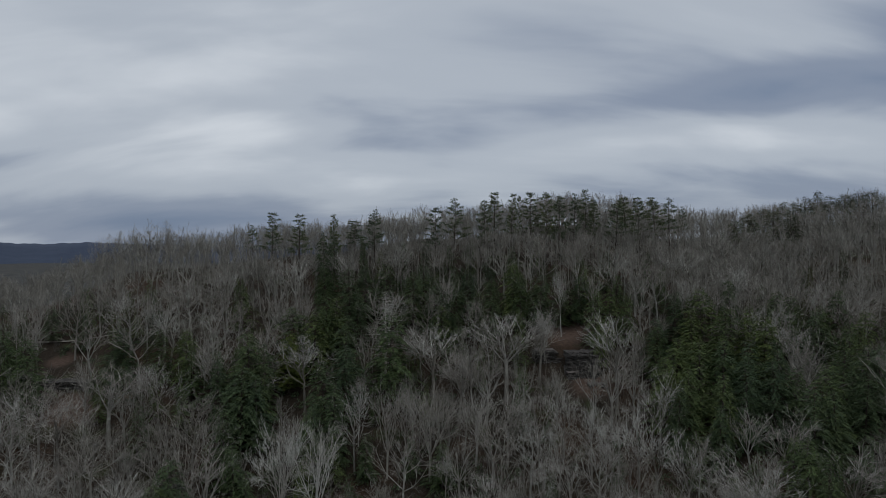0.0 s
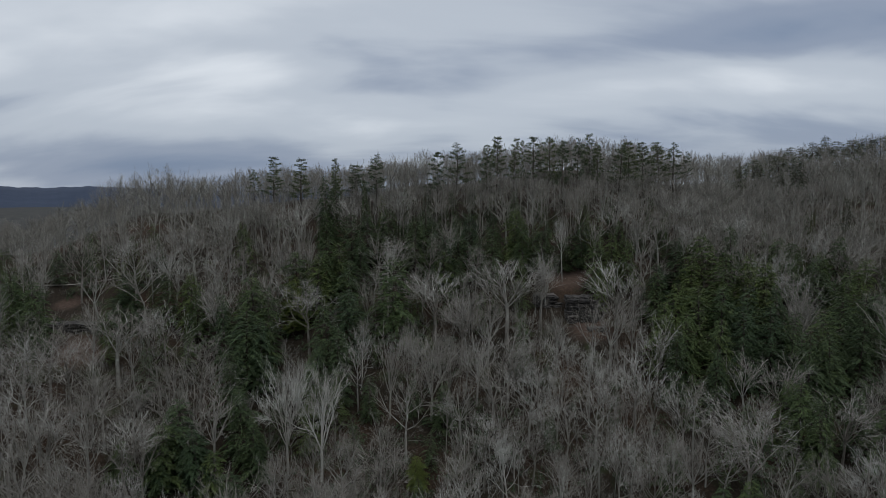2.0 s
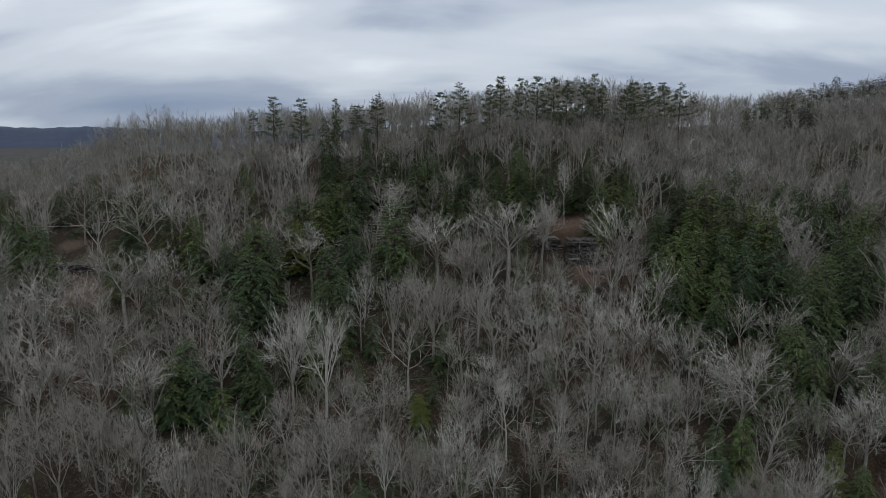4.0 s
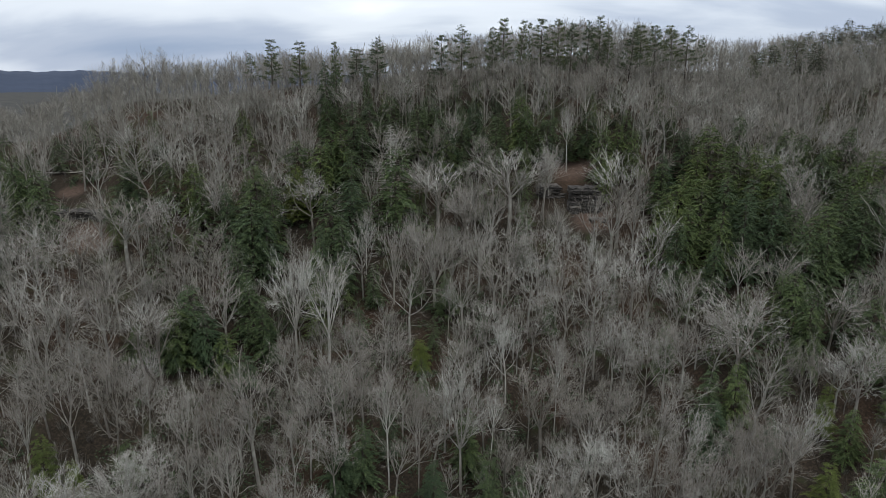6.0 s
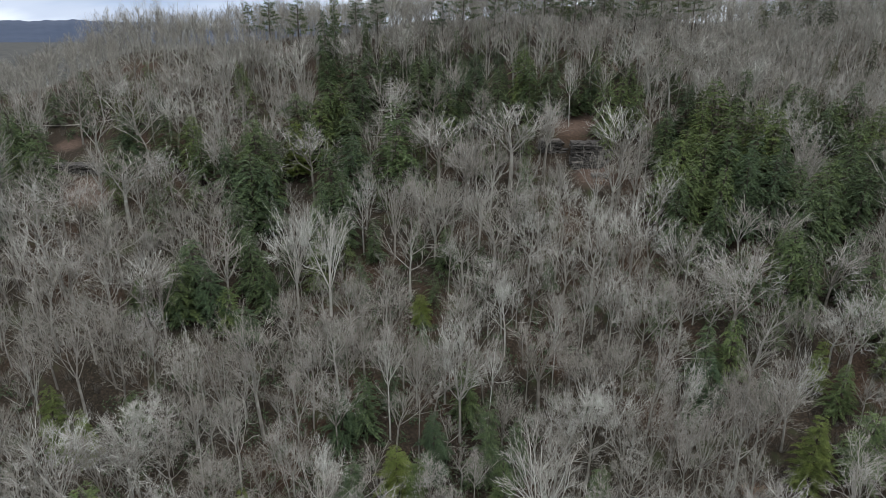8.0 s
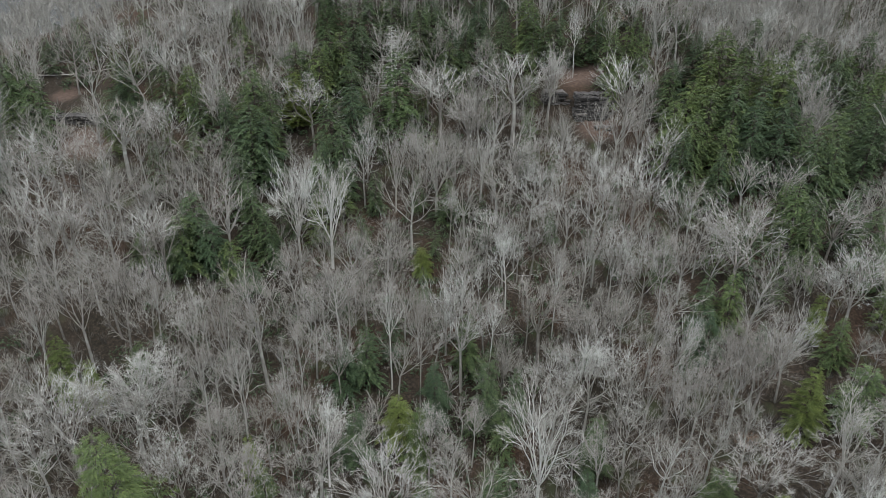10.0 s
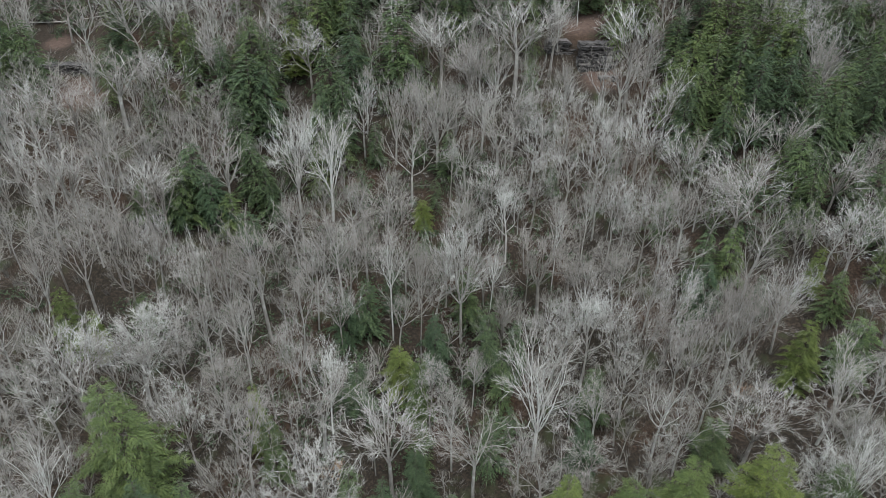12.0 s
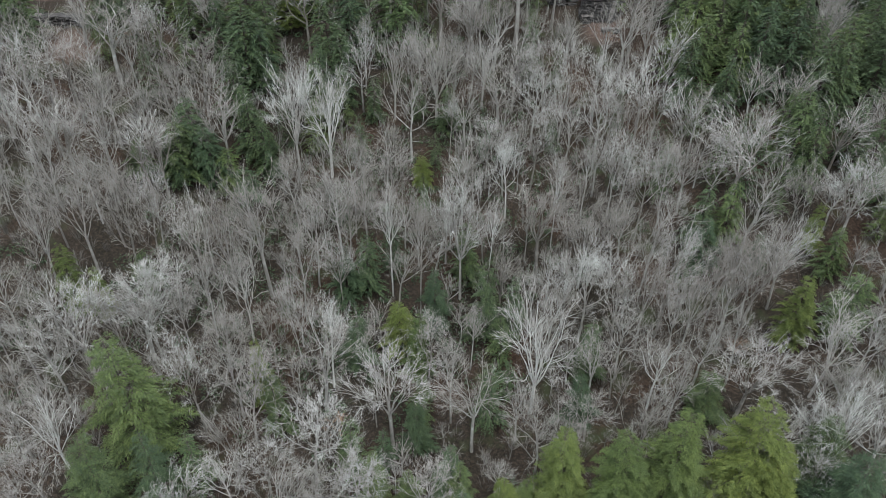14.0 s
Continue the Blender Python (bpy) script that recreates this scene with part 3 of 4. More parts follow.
DARK_HEMLOCKS_C = [
    (92.9, 143.5, 19, 8.2), (-25.9, 143.7, 20, 8.3), (71, 145, 21, 10.6), (102.3, 145.7, 18, 8), (100, 146.6, 18, 8.6), (79.8, 146.7, 20, 8),
    (-54.5, 150.4, 18, 6.9), (-28.2, 150.4, 20, 9.7), (-43.7, 151.8, 20, 7.3), (-24.1, 156.1, 20, 10), (-49.1, 156.5, 20, 10.3), (-85.3, 159.6, 9, 8.9),
    (-82.4, 160, 15, 7.3), (-72.4, 160.4, 15, 6.2), (99.5, 163.6, 18, 9.1), (57.7, 165.2, 17, 7.5), (-26.1, 166, 20, 9), (97.8, 172.2, 18, 7.7),
    (94.1, 174.2, 18, 9.6), (-103.4, 177, 12, 5.1), (67.9, 180.7, 17, 9), (-25.2, 182.3, 18, 6.8), (-116.6, 184.2, 11, 5.8), (1, 184.5, 16, 6.9),
]
DARK_HEMLOCKS_D = [
    (38.3, 186.1, 11.3, 7.6), (40.6, 186.1, 15.1, 6.6), (35, 186.2, 6, 6.7), (29, 186.3, 17, 8.3), (86.8, 186.3, 18, 6.9), (4.3, 187.5, 16, 6.7),
    (-2.4, 189.5, 17, 8.4), (14.4, 189.5, 16, 7.1), (-28.9, 192.3, 19, 10.2), (-9.3, 192.3, 18, 10.2), (7.9, 195.8, 16, 6.9), (-24.9, 196.9, 18, 8.7),
    (-18.3, 198.2, 18, 8.8), (-6.1, 198.4, 17, 8.8), (-39.5, 206.2, 24, 6.4), (-37.2, 209.2, 24, 4.9), (126.4, 216.9, 10, 3.8), (-13.5, 219.1, 16, 1.8),
    (-28, 220.2, 18, 1.8), (113.8, 249.8, 14, 3.2),
]
GREEN_HEMLOCKS_A = [
    (-5, 57.8, 9, 3.8), (2.4, 57.9, 11, 4.2), (-9.9, 58.7, 12, 4.2), (-44.3, 62.4, 25, 11.2), (66.2, 81.5, 13, 7.7), (68.1, 92.1, 11, 4.9),
    (53, 102, 15, 6.5), (-45, 116.1, 11, 6.9), (70.3, 118.2, 18, 8.1), (69.4, 121.6, 16, 6), (62.2, 137.6, 19, 7.9), (86.5, 138.7, 19, 9.2),
    (57.2, 141.4, 19, 8.1), (52.2, 146.5, 19, 8.4), (-105.8, 147.5, 12, 4.4), (66.9, 147.5, 20, 9.7), (62.2, 149.1, 20, 9.8), (-101.8, 150.9, 16, 8.6),
    (57.5, 153.1, 19, 10.1), (-62.6, 153.7, 15, 6.5), (-109, 153.8, 16, 7.3), (101.8, 155, 19, 8.7), (81.7, 157, 20, 10.2), (-65.8, 158.9, 17, 7.6),
]
GREEN_HEMLOCKS_B = [
    (-14, 160.4, 25, 13.1), (80, 162.4, 20, 9), (56.4, 163, 16, 6.2), (111, 163.3, 18, 7.6), (74.5, 163.9, 20, 9.4), (102.5, 166.5, 18, 7.8),
    (66.9, 166.6, 19, 7.8), (42.7, 167.7, 14, 4.9), (-35.7, 168.8, 19, 9.5), (-40.6, 170.2, 19, 11.1), (73.3, 173.1, 22, 13), (42.9, 174.3, 17, 7.2),
    (47.3, 176.3, 17, 8.2), (52.3, 176.9, 16, 6.6), (-30.1, 178, 18, 8), (0.2, 179.5, 15, 7.4), (-33.8, 179.9, 18, 9.7), (114.7, 180.1, 18, 8.3),
    (10.1, 186.2, 15, 7.7), (-60.6, 186.4, 17, 7), (52.1, 186.4, 16, 5.9), (23.8, 188, 17, 7), (22.1, 192.2, 19, 9.5), (-37.7, 195.4, 17, 7.6),
]
BRIGHT_HEMLOCKS = [
    (41.5, 53.2, 9, 6.4), (46.2, 54.6, 15, 7.6), (24.8, 55.2, 19, 9.1), (41.1, 55.4, 22, 10.6), (9.5, 56.2, 9, 5.8), (32.1, 56.5, 21, 9.9),
    (12.1, 56.7, 8, 5.7), (17.7, 57.3, 18, 9), (-29.2, 73.4, 16, 4.4), (58.3, 81.2, 15, 6.5), (-5, 82.3, 16, 6.1), (-63.9, 84.6, 15, 5.5),
    (-59.6, 85.2, 11, 3.8), (-8.3, 88.1, 11, 7.6), (67.1, 97.7, 11, 3.2), (-5.6, 124.4, 8, 5.2), (-40.8, 163, 16, 9.2),
]
FAN_TREES = [
    (4.9, 67.8, 20, 9.3), (-8, 68.5, 23, 10.3), (-20.1, 75.4, 20, 9.2), (51.5, 84, 25, 7.9), (38.7, 87.9, 25, 8.1), (-39.9, 94.4, 27, 8),
    (-33.5, 95.8, 29, 10.7), (71.3, 96.5, 22, 9.1), (2.9, 99.5, 32, 11), (65.6, 102.9, 18, 5), (18.1, 103.4, 25, 11.6), (56, 108.9, 23, 14.3),
    (-67.7, 112.8, 20, 10), (-75.9, 140.3, 20, 12.5), (-57, 151.1, 23, 9.9), (43.5, 154, 27, 11.4), (3.8, 154.5, 20, 8.5), (16.2, 161.2, 24, 16),
    (-2.7, 161.5, 22, 12.6), (-50.7, 174.3, 20, 9.7), (-44.9, 192.3, 22, 10.5), (-32.7, 206.4, 18, 9.4),
]
CROOKED_TREES_A = [
    (-35.9, 51.1, 14, 6.1), (-53.9, 52.1, 18, 6.4), (-2.4, 53.4, 16, 7.2), (37.5, 54.3, 9, 4.9), (51.4, 55.3, 12, 4.9), (-30.1, 55.4, 14, 7.2),
    (-12.5, 56.1, 15, 8.7), (-25.4, 57.7, 14, 6.6), (-19.4, 61, 18, 9.7), (52.9, 62, 14, 5.2), (18.3, 64.5, 12, 6.1), (-29.6, 66.2, 21, 8.2),
    (-38, 67.5, 20, 7), (23.2, 68.7, 11, 6.3), (46.6, 69.3, 17, 10.2), (-56.9, 73.5, 23, 12.4), (34.3, 73.9, 17, 7.2), (24.5, 75.1, 17, 6.4),
    (-51.7, 75.5, 20, 6.8), (-35.7, 75.5, 20, 6.9), (-2.5, 78.5, 19, 7.7), (-50.1, 79, 20, 12.3), (-48.7, 79.2, 20, 7.1), (-19.4, 79.2, 20, 6.3),
]
CROOKED_TREES_B = [
    (-43.1, 79.6, 20, 7.1), (39, 81.7, 20, 7.2), (-25.2, 82.2, 20, 5.8), (48, 83.1, 24, 7), (41.6, 83.2, 23, 7.1), (-14.4, 83.8, 12, 6.5),
    (34.6, 85.2, 23, 7.2), (-41.2, 85.6, 20, 6.5), (-34.8, 85.7, 22, 7.5), (45.9, 86, 24, 7.4), (30.5, 86.3, 24, 8.2), (-68.2, 87, 22, 5.8),
    (57.6, 88.4, 21, 7.3), (25.2, 89.5, 23, 8.5), (-62.7, 91, 26, 8.4), (22.1, 91.4, 20, 7.8), (-44.5, 91.8, 26, 7.8), (-56.3, 92.2, 26, 8.5),
    (-26.5, 92.3, 22, 6.9), (-52.8, 93.6, 24, 7.7), (-19.4, 94.5, 20, 7), (37, 95.6, 20, 6.2), (-25.2, 99.9, 22, 7.3), (32.4, 99.9, 20, 9.3),
]
CROOKED_TREES_C = [
    (26.7, 101, 20, 8.4), (-19.6, 102.6, 22, 8.5), (-79.3, 107.4, 20, 8.5), (-21.5, 107.4, 20, 9), (38.4, 108.4, 20, 7.7), (-24.9, 108.7, 20, 7.8),
    (-16.3, 108.8, 20, 9.1), (42.6, 109, 20, 6.6), (-73.2, 109.3, 20, 9.7), (46.9, 111, 17, 8.9), (-59.8, 111.5, 20, 8.9), (-57.1, 111.8, 17, 7.9),
    (33.2, 113.2, 20, 8), (76.9, 115.2, 18, 9.2), (-12.6, 115.8, 20, 8.2), (-19.6, 116.9, 20, 8.3), (12.6, 117.3, 20, 7.1), (-82.8, 119, 20, 10.4),
    (48.6, 121.7, 20, 7.4), (37.3, 121.9, 20, 8.4), (-47.3, 122.2, 19, 9.7), (18.3, 123.1, 20, 7.6), (-87.7, 123.6, 20, 10.5), (51.9, 124.1, 18, 7.6),
]
CROOKED_TREES_D = [
    (8.4, 124.2, 17, 7.7), (25, 124.5, 20, 7.4), (71.3, 126.2, 18, 8.6), (32.4, 126.4, 20, 9.9), (-79.2, 126.8, 20, 12), (43.5, 127.3, 20, 7.7),
    (65.2, 129, 18, 7.5), (35.7, 130.7, 20, 7.7), (-8.3, 131.2, 21, 10.8), (18.6, 132.7, 20, 10.3), (42.3, 132.9, 20, 9), (-87.2, 133, 20, 10.2),
    (-54.4, 133.9, 20, 11.6), (33, 136.1, 20, 7.9), (11.3, 136.5, 20, 10.6), (27.2, 139.9, 20, 8.1), (22, 140.3, 20, 9.4), (49.4, 140.6, 21, 8.3),
    (-65.6, 142.1, 20, 8.2), (14.9, 142.2, 20, 9.6), (-20.4, 142.6, 20, 8.3), (7.7, 143.3, 20, 8.3), (40.7, 149, 20, 9.9), (36.7, 149.6, 20, 6.3),
]
CROOKED_TREES_E = [
    (10.9, 154.1, 20, 8.8), (89.1, 154.7, 20, 10.4), (-34.7, 155.7, 21, 13.7), (5.3, 156.4, 20, 10.3), (-89.4, 157.9, 20, 8.6), (-110.7, 159.9, 20, 7.2),
    (-72.9, 163.5, 20, 8.9), (25.5, 165, 20, 10.4), (91, 165.1, 20, 8.3), (-62.3, 166.7, 20, 9), (-85.4, 168.6, 20, 10.6), (-56.5, 169.9, 20, 9.2),
    (116.2, 170.1, 20, 7), (28.3, 171.7, 18, 6.2), (-77.5, 171.8, 20, 10.8), (-103, 172.6, 20, 9.3), (-114.6, 173.6, 20, 9.4), (114.7, 174.7, 20, 9.6),
    (-39.3, 175.7, 20, 8.2), (-93.6, 176.2, 20, 9.4), (-71.8, 177, 20, 11.1), (106.2, 177.1, 20, 8.2), (-15, 178.4, 20, 8), (91.3, 179, 20, 11.4),
]
CROOKED_TREES_F = [
    (-5.5, 179.4, 20, 9), (9, 180.3, 17, 7.4), (-65.1, 185.9, 20, 9.9), (75.5, 187.4, 20, 9.9), (0.9, 189, 20, 7.7), (66.6, 191.2, 20, 11.8),
    (60.5, 194.3, 20, 10.6), (53.7, 194.7, 20, 10.6), (39.5, 201.7, 20, 9.1), (78.7, 207, 20, 12.7), (90.1, 207.8, 20, 12.7), (48.3, 209, 20, 9.4),
    (-14, 212.5, 20, 8.5),
]
TALL_TREES = [
    (8.1, 59.4, 9, 3.8), (4.9, 84.4, 15, 5.8), (-4.8, 95.4, 28, 7.1), (-10.4, 99, 25, 8), (8.4, 102.7, 22, 5), (21.9, 110.4, 21, 3.5),
    (28.6, 116, 18.4, 3.9), (0.3, 132, 14.7, 5.3), (-20.6, 149.6, 18, 3.1), (25.6, 161, 22, 4.4), (34.7, 181.2, 19.9, 4.8), (42.2, 188.8, 25, 8.6),
    (134.2, 226.2, 18, 2.7), (144, 230.8, 18.3, 3.2),
]
WHITE_TREES = [
    (-53.1, 57.2, 22, 8.7), (55.6, 58.9, 18, 7.7), (58.8, 72, 20, 10.1), (15.1, 75, 26, 10.6), (-33, 125.2, 25, 9.1), (-25.9, 125.3, 25, 10.8),
    (-2.9, 140.5, 23, 11.6), (-12.9, 141.9, 23, 8.7), (81.6, 162.7, 20, 9.1), (91.8, 195, 20, 15.4),
]
DEAD_CONIFERS = [
    (-16, 171.3, 23, 12),
]
OLIVE_CONIFERS = [
    (116.2, 196.8, 17, 2.9), (133, 205.2, 17, 3.4), (117.8, 249, 17, 6.8), (126.8, 251.3, 17, 8), (142.5, 253.2, 17, 8.2), (128.2, 261.3, 17, 9.5),
    (141.1, 263.6, 17, 9.5), (181.7, 279.1, 17, 10.1), (177.5, 283.5, 17, 10.2), (148.5, 284.6, 17, 10.3), (163.6, 286.6, 17, 9.1), (205.6, 294.9, 17, 12),
    (199.9, 297, 17, 12), (168.9, 308.2, 17, 9.7), (195.2, 331.9, 17, 9), (205.2, 339.9, 18.7, 8.6),
]
CREST_TREES = [
    (-84.2, 222.6, 18, 7.3), (-78.1, 224.3, 18, 6.1), (-91.7, 231.5, 18, 9.7), (-76.5, 232.2, 18, 7.2), (-61, 233.2, 18, 6.4), (-132.6, 235.8, 19.8, 7.3),
    (-9.2, 236.3, 18, 6.4), (-119.2, 237.2, 18, 9.1), (-129.8, 238.5, 19.1, 8.7), (-13.7, 239.6, 18, 7.4), (-106.5, 240.5, 19.9, 11.8), (-125.8, 240.6, 18.3, 8.8),
    (-19.2, 240.7, 18, 7.4), (-115.5, 241.8, 19.1, 11), (-100.6, 241.9, 18.1, 10.1), (-50.5, 244.3, 18, 6.6),
]
DRY_BEECHES = [
    (-18, 70.2, 4, 4.6), (50.8, 80.3, 5, 3.2), (9.5, 114.6, 5, 5.2), (-77.2, 147.5, 7, 6), (38.4, 154.8, 7, 4.9), (50.3, 199.8, 9, 6.1),
    (65.7, 217.3, 9, 3.9),
]

# x, y, radius of ground left open
CLEARINGS = [(37.5, 166.0, 6.5), (36.5, 181.0, 5.0), (-97.0, 157.0, 5.0), (-108.0, 182.5, 3.5), (-106.0, 171.0, 2.5), (-118.0, 184.0, 2.2), (-101.0, 181.0, 2.2), (62.5, 82.0, 5.0)]

PINE_KINDS = [pine_kind(s) for s in (11, 12, 13, 14, 15, 16)]
DEEP_KINDS = [hemlock_kind(s, DEEP_NEEDLES) for s in (21, 22, 23, 24)]
MID_KINDS = [hemlock_kind(s, MID_NEEDLES) for s in (31, 32, 33, 34)]
YOUNG_KINDS = [hemlock_kind(s, m, dense=0.45, wide=5.0) for s, m in ((27, DEEP_NEEDLES), (28, DEEP_NEEDLES), (39, MID_NEEDLES), (40, MID_NEEDLES))]
OLIVE_KINDS = [hemlock_kind(s, OLIVE_NEEDLES, dense=0.6, wide=5.0, blunt=0.5) for s in (35, 36)]
NEAR_DEEP = [hemlock_kind(s, DEEP_NEEDLES, fine=2, dense=0.75, blunt=0.6) for s in (25, 26)]
NEAR_MID = [hemlock_kind(s, MID_NEEDLES, fine=2, dense=0.75, blunt=0.6) for s in (37, 38)]
NEAR_FRESH = [hemlock_kind(s, FRESH_NEEDLES, fine=2, dense=0.95, droop=0.12, ragged=0.16, blunt=0.52) for s in (41, 42, 43)]
AFAR = dict(levels=4, forks=(3, 3, 3, 2), twigs=3, thick=1.2, runs=(4, 2, 2, 1), solid=3)
FAN_KINDS = [bare_kind(s, f, GREY_BARK, GREY_TWIGS, GREY_TRUNK) for s, f in ((51, "fan"), (52, "fan"), (53, "dome"), (54, "fan"))]
FAN_AFAR = [bare_kind(s, f, GREY_BARK, GREY_TWIGS, GREY_TRUNK, **AFAR) for s, f in ((55, "fan"), (56, "dome"), (57, "fan"))]
OAK_KINDS = [bare_kind(s, f, GREY_BARK, GREY_TWIGS, GREY_TRUNK) for s, f in ((61, "oak"), (62, "dome"), (63, "oak"), (64, "fan"), (65, "oak"), (66, "dome"))]
PALE_KINDS = [bare_kind(s, "oak", PALE_BARK, PALE_TWIGS, levels=5, forks=(3, 3, 3, 2, 2), twigs=2) for s in (67, 68)]
OAK_AFAR = [bare_kind(s, f, GREY_BARK, GREY_TWIGS, GREY_TRUNK, **AFAR) for s, f in ((44, "oak"), (45, "dome"), (46, "oak"), (47, "fan"))]
TALL_KINDS = [bare_kind(s, "tall", b, t, k) for s, b, t, k in ((71, PALE_BARK, PALE_TWIGS, PALE_BARK), (72, GREY_BARK, GREY_TWIGS, GREY_BARK), (73, GREY_BARK, GREY_TWIGS, GREY_BARK))]
PLAIN_KINDS = [bare_kind(s, f, WOODS_LIMBS, WOODS_BARK, GREY_TRUNK, levels=4, forks=(3, 3, 3, 2), twigs=3, thick=1.25, runs=(4, 3, 2, 1), solid=3) for s, f in ((58, "oak"), (59, "tall"), (60, "dome"), (49, "oak"))]
WHITE_KINDS = [bare_kind(s, f, PALE_BARK, PALE_TWIGS) for s, f in ((74, "vee"), (75, "vee"), (76, "dome"))]
DEAD_KINDS = [dead_kind(81)]


def near(x, y, reach=95.0):
    return x * x + y * y < reach * reach


for x, y, h, w in RIDGE_PINES:
    plant(random.choice(PINE_KINDS), "white_pine", x, y, h, w * 1.5, "tall dark green pine with tiered plumes on the ridge", "pine tree", "pines along the ridge")
for x, y, h, w in DARK_HEMLOCKS_A + DARK_HEMLOCKS_B + DARK_HEMLOCKS_C + DARK_HEMLOCKS_D:
    plant(random.choice(NEAR_DEEP if near(x, y) else DEEP_KINDS), "hemlock", x, y, h, w * 1.28, "dark green hemlock with drooping boughs on the slope", "conifer tree", "dark hemlocks on the hillside")
for x, y, h, w in GREEN_HEMLOCKS_A + GREEN_HEMLOCKS_B:
    plant(random.choice(NEAR_MID if near(x, y) else MID_KINDS), "hemlock", x, y, h, w * 1.28, "mid green hemlock with layered boughs among bare trees", "conifer tree", "green hemlocks on the hillside")
for x, y, h, w in BRIGHT_HEMLOCKS:
    plant(random.choice(NEAR_FRESH), "hemlock", x, y, h, w * 1.05, "bright yellow-green hemlock with a dense pointed crown", "conifer tree", "bright hemlocks on the valley floor")
for x, y, h, w in OLIVE_CONIFERS:
    plant(random.choice(OLIVE_KINDS), "hemlock", x, y, h * 1.15, w * 1.7, "olive green conifer on the farther slope", "conifer tree", "olive conifers on the farther slope")
for x, y, h, w in DEAD_CONIFERS:
    plant(random.choice(DEAD_KINDS), "dead_conifer", x, y, h, w, "dead grey conifer with tiers of bare boughs", "dead tree", "", lean=0.5)
EVERGREENS = list(PLACED)
for x, y, h, w in CREST_TREES:
    plant(random.choice(OAK_AFAR), "bare_tree", x, y, h, w * 1.1, "leafless tree on the crest against the sky", "bare tree", "bare trees on the crest")
for x, y, h, w in FAN_TREES:
    plant(random.choice(FAN_KINDS if near(x, y, 140.0) else FAN_AFAR), "bare_tree", x, y, h, w * 1.4, "leafless tree with a wide fan of grey limbs", "bare tree", "broad bare trees")
for x, y, h, w in CROOKED_TREES_A + CROOKED_TREES_B + CROOKED_TREES_C + CROOKED_TREES_D + CROOKED_TREES_E + CROOKED_TREES_F:
    plant(random.choice(OAK_KINDS * 2 + PALE_KINDS if near(x, y, 125.0) else OAK_AFAR), "bare_tree", x, y, h, w * 1.4, "leafless grey tree with crooked spreading limbs", "bare tree", "crooked bare trees")
for x, y, h, w in WHITE_TREES:
    plant(random.choice(WHITE_KINDS), "bare_tree", x, y, h, w * 1.45, "leafless tree with chalky pale grey limbs", "bare tree", "chalky pale trees")
for x, y, h, w in TALL_TREES:
    plant(random.choice(TALL_KINDS), "bare_tree", x, y, h, w, "leafless pale tree with a tall straight trunk", "bare tree", "tall pale trees")


# ---- filler woods ----
def in_clearing(x, y):
    """Open ground: the cleared spot itself and the thin strip of slope just below it."""
    for cx, cy, cr in CLEARINGS:
        r = math.hypot(cx, cy)
        along, off = (x * cx + y * cy) / r, abs(x * cy - y * cx) / r
        if math.hypot(x - cx, y - cy) < cr or (off < cr * 0.8 and r - 26 < along < r):
            return True
    return False


def before(spots, gaps, share):
    """Spots a little downhill of the given ones, kept open so that those stay in sight from the valley."""
    out = []
    for x, y, w in spots:
        r = math.hypot(x, y)
        for g in gaps:
            out.append((x - x / r * g, y - y / r * g, w * share))
    return out


def scatter(count, r0, r1, span, gap, seed, taken):
    rng, out = random.Random(seed), []
    cells = {}

    def clear(x, y, g):
        i, j = int(x // 12), int(y // 12)
        for di in (-1, 0, 1):
            for dj in (-1, 0, 1):
                for a, b, w in cells.get((i + di, j + dj), ()):
                    if (x - a) ** 2 + (y - b) ** 2 < max(g, w) ** 2:
                        return False
        return True

    for a, b, w in taken:
        cells.setdefault((int(a // 12), int(b // 12)), []).append((a, b, min(4.0, w * 0.8)))
    for _ in range(count * 8):
        if len(out) >= count:
            break
        r = math.sqrt(rng.uniform(r0 * r0, r1 * r1))
        a = radians(rng.uniform(-span, span))
        x, y = r * math.sin(a), r * math.cos(a)
        if in_clearing(x, y):
            continue
        g = gap * rng.uniform(0.8, 1.3)
        if clear(x, y, g):
            out.append((x, y))
            cells.setdefault((int(x // 12), int(y // 12)), []).append((x, y, g))
    return out


def join_woods(name, spots, kinds, heights, label, mats, seed):
    """Many plain bare trees in one mesh."""
    rng = np.random.default_rng(seed)
    vs, ts, qs, off = [], [], [], 0
    for x, y in spots:
        (tv, tq), (bv, bq), (wv, wt), top, wide = kinds[int(rng.integers(len(kinds)))]
        h = rng.uniform(*heights) * (0.82 if x < -30 and x * x + y * y > 215 * 215 else 1.0)
        s, c = math.sin(a := rng.uniform(0, 6.28)), math.cos(a)
        v = np.concatenate([tv, bv, wv])
        k = h / top
        m = np.array([[c, -s, 0], [s, c, 0], [0, 0, 1]]) * k
        m[:2] *= rng.uniform(0.85, 1.3)
        v = v @ m.T + np.array([x, y, ground(x, y) - 0.1])
        vs.append(v)
        qs.append(np.concatenate([tq, bq + len(tv)]) + off)
        ts.append(wt + len(tv) + len(bv) + off)
        off += len(v)
    me = mesh(name, np.concatenate(vs), np.concatenate(ts), np.concatenate(qs), mats)
    return tagged(new(name, me), label, "trees", kind="stuff")


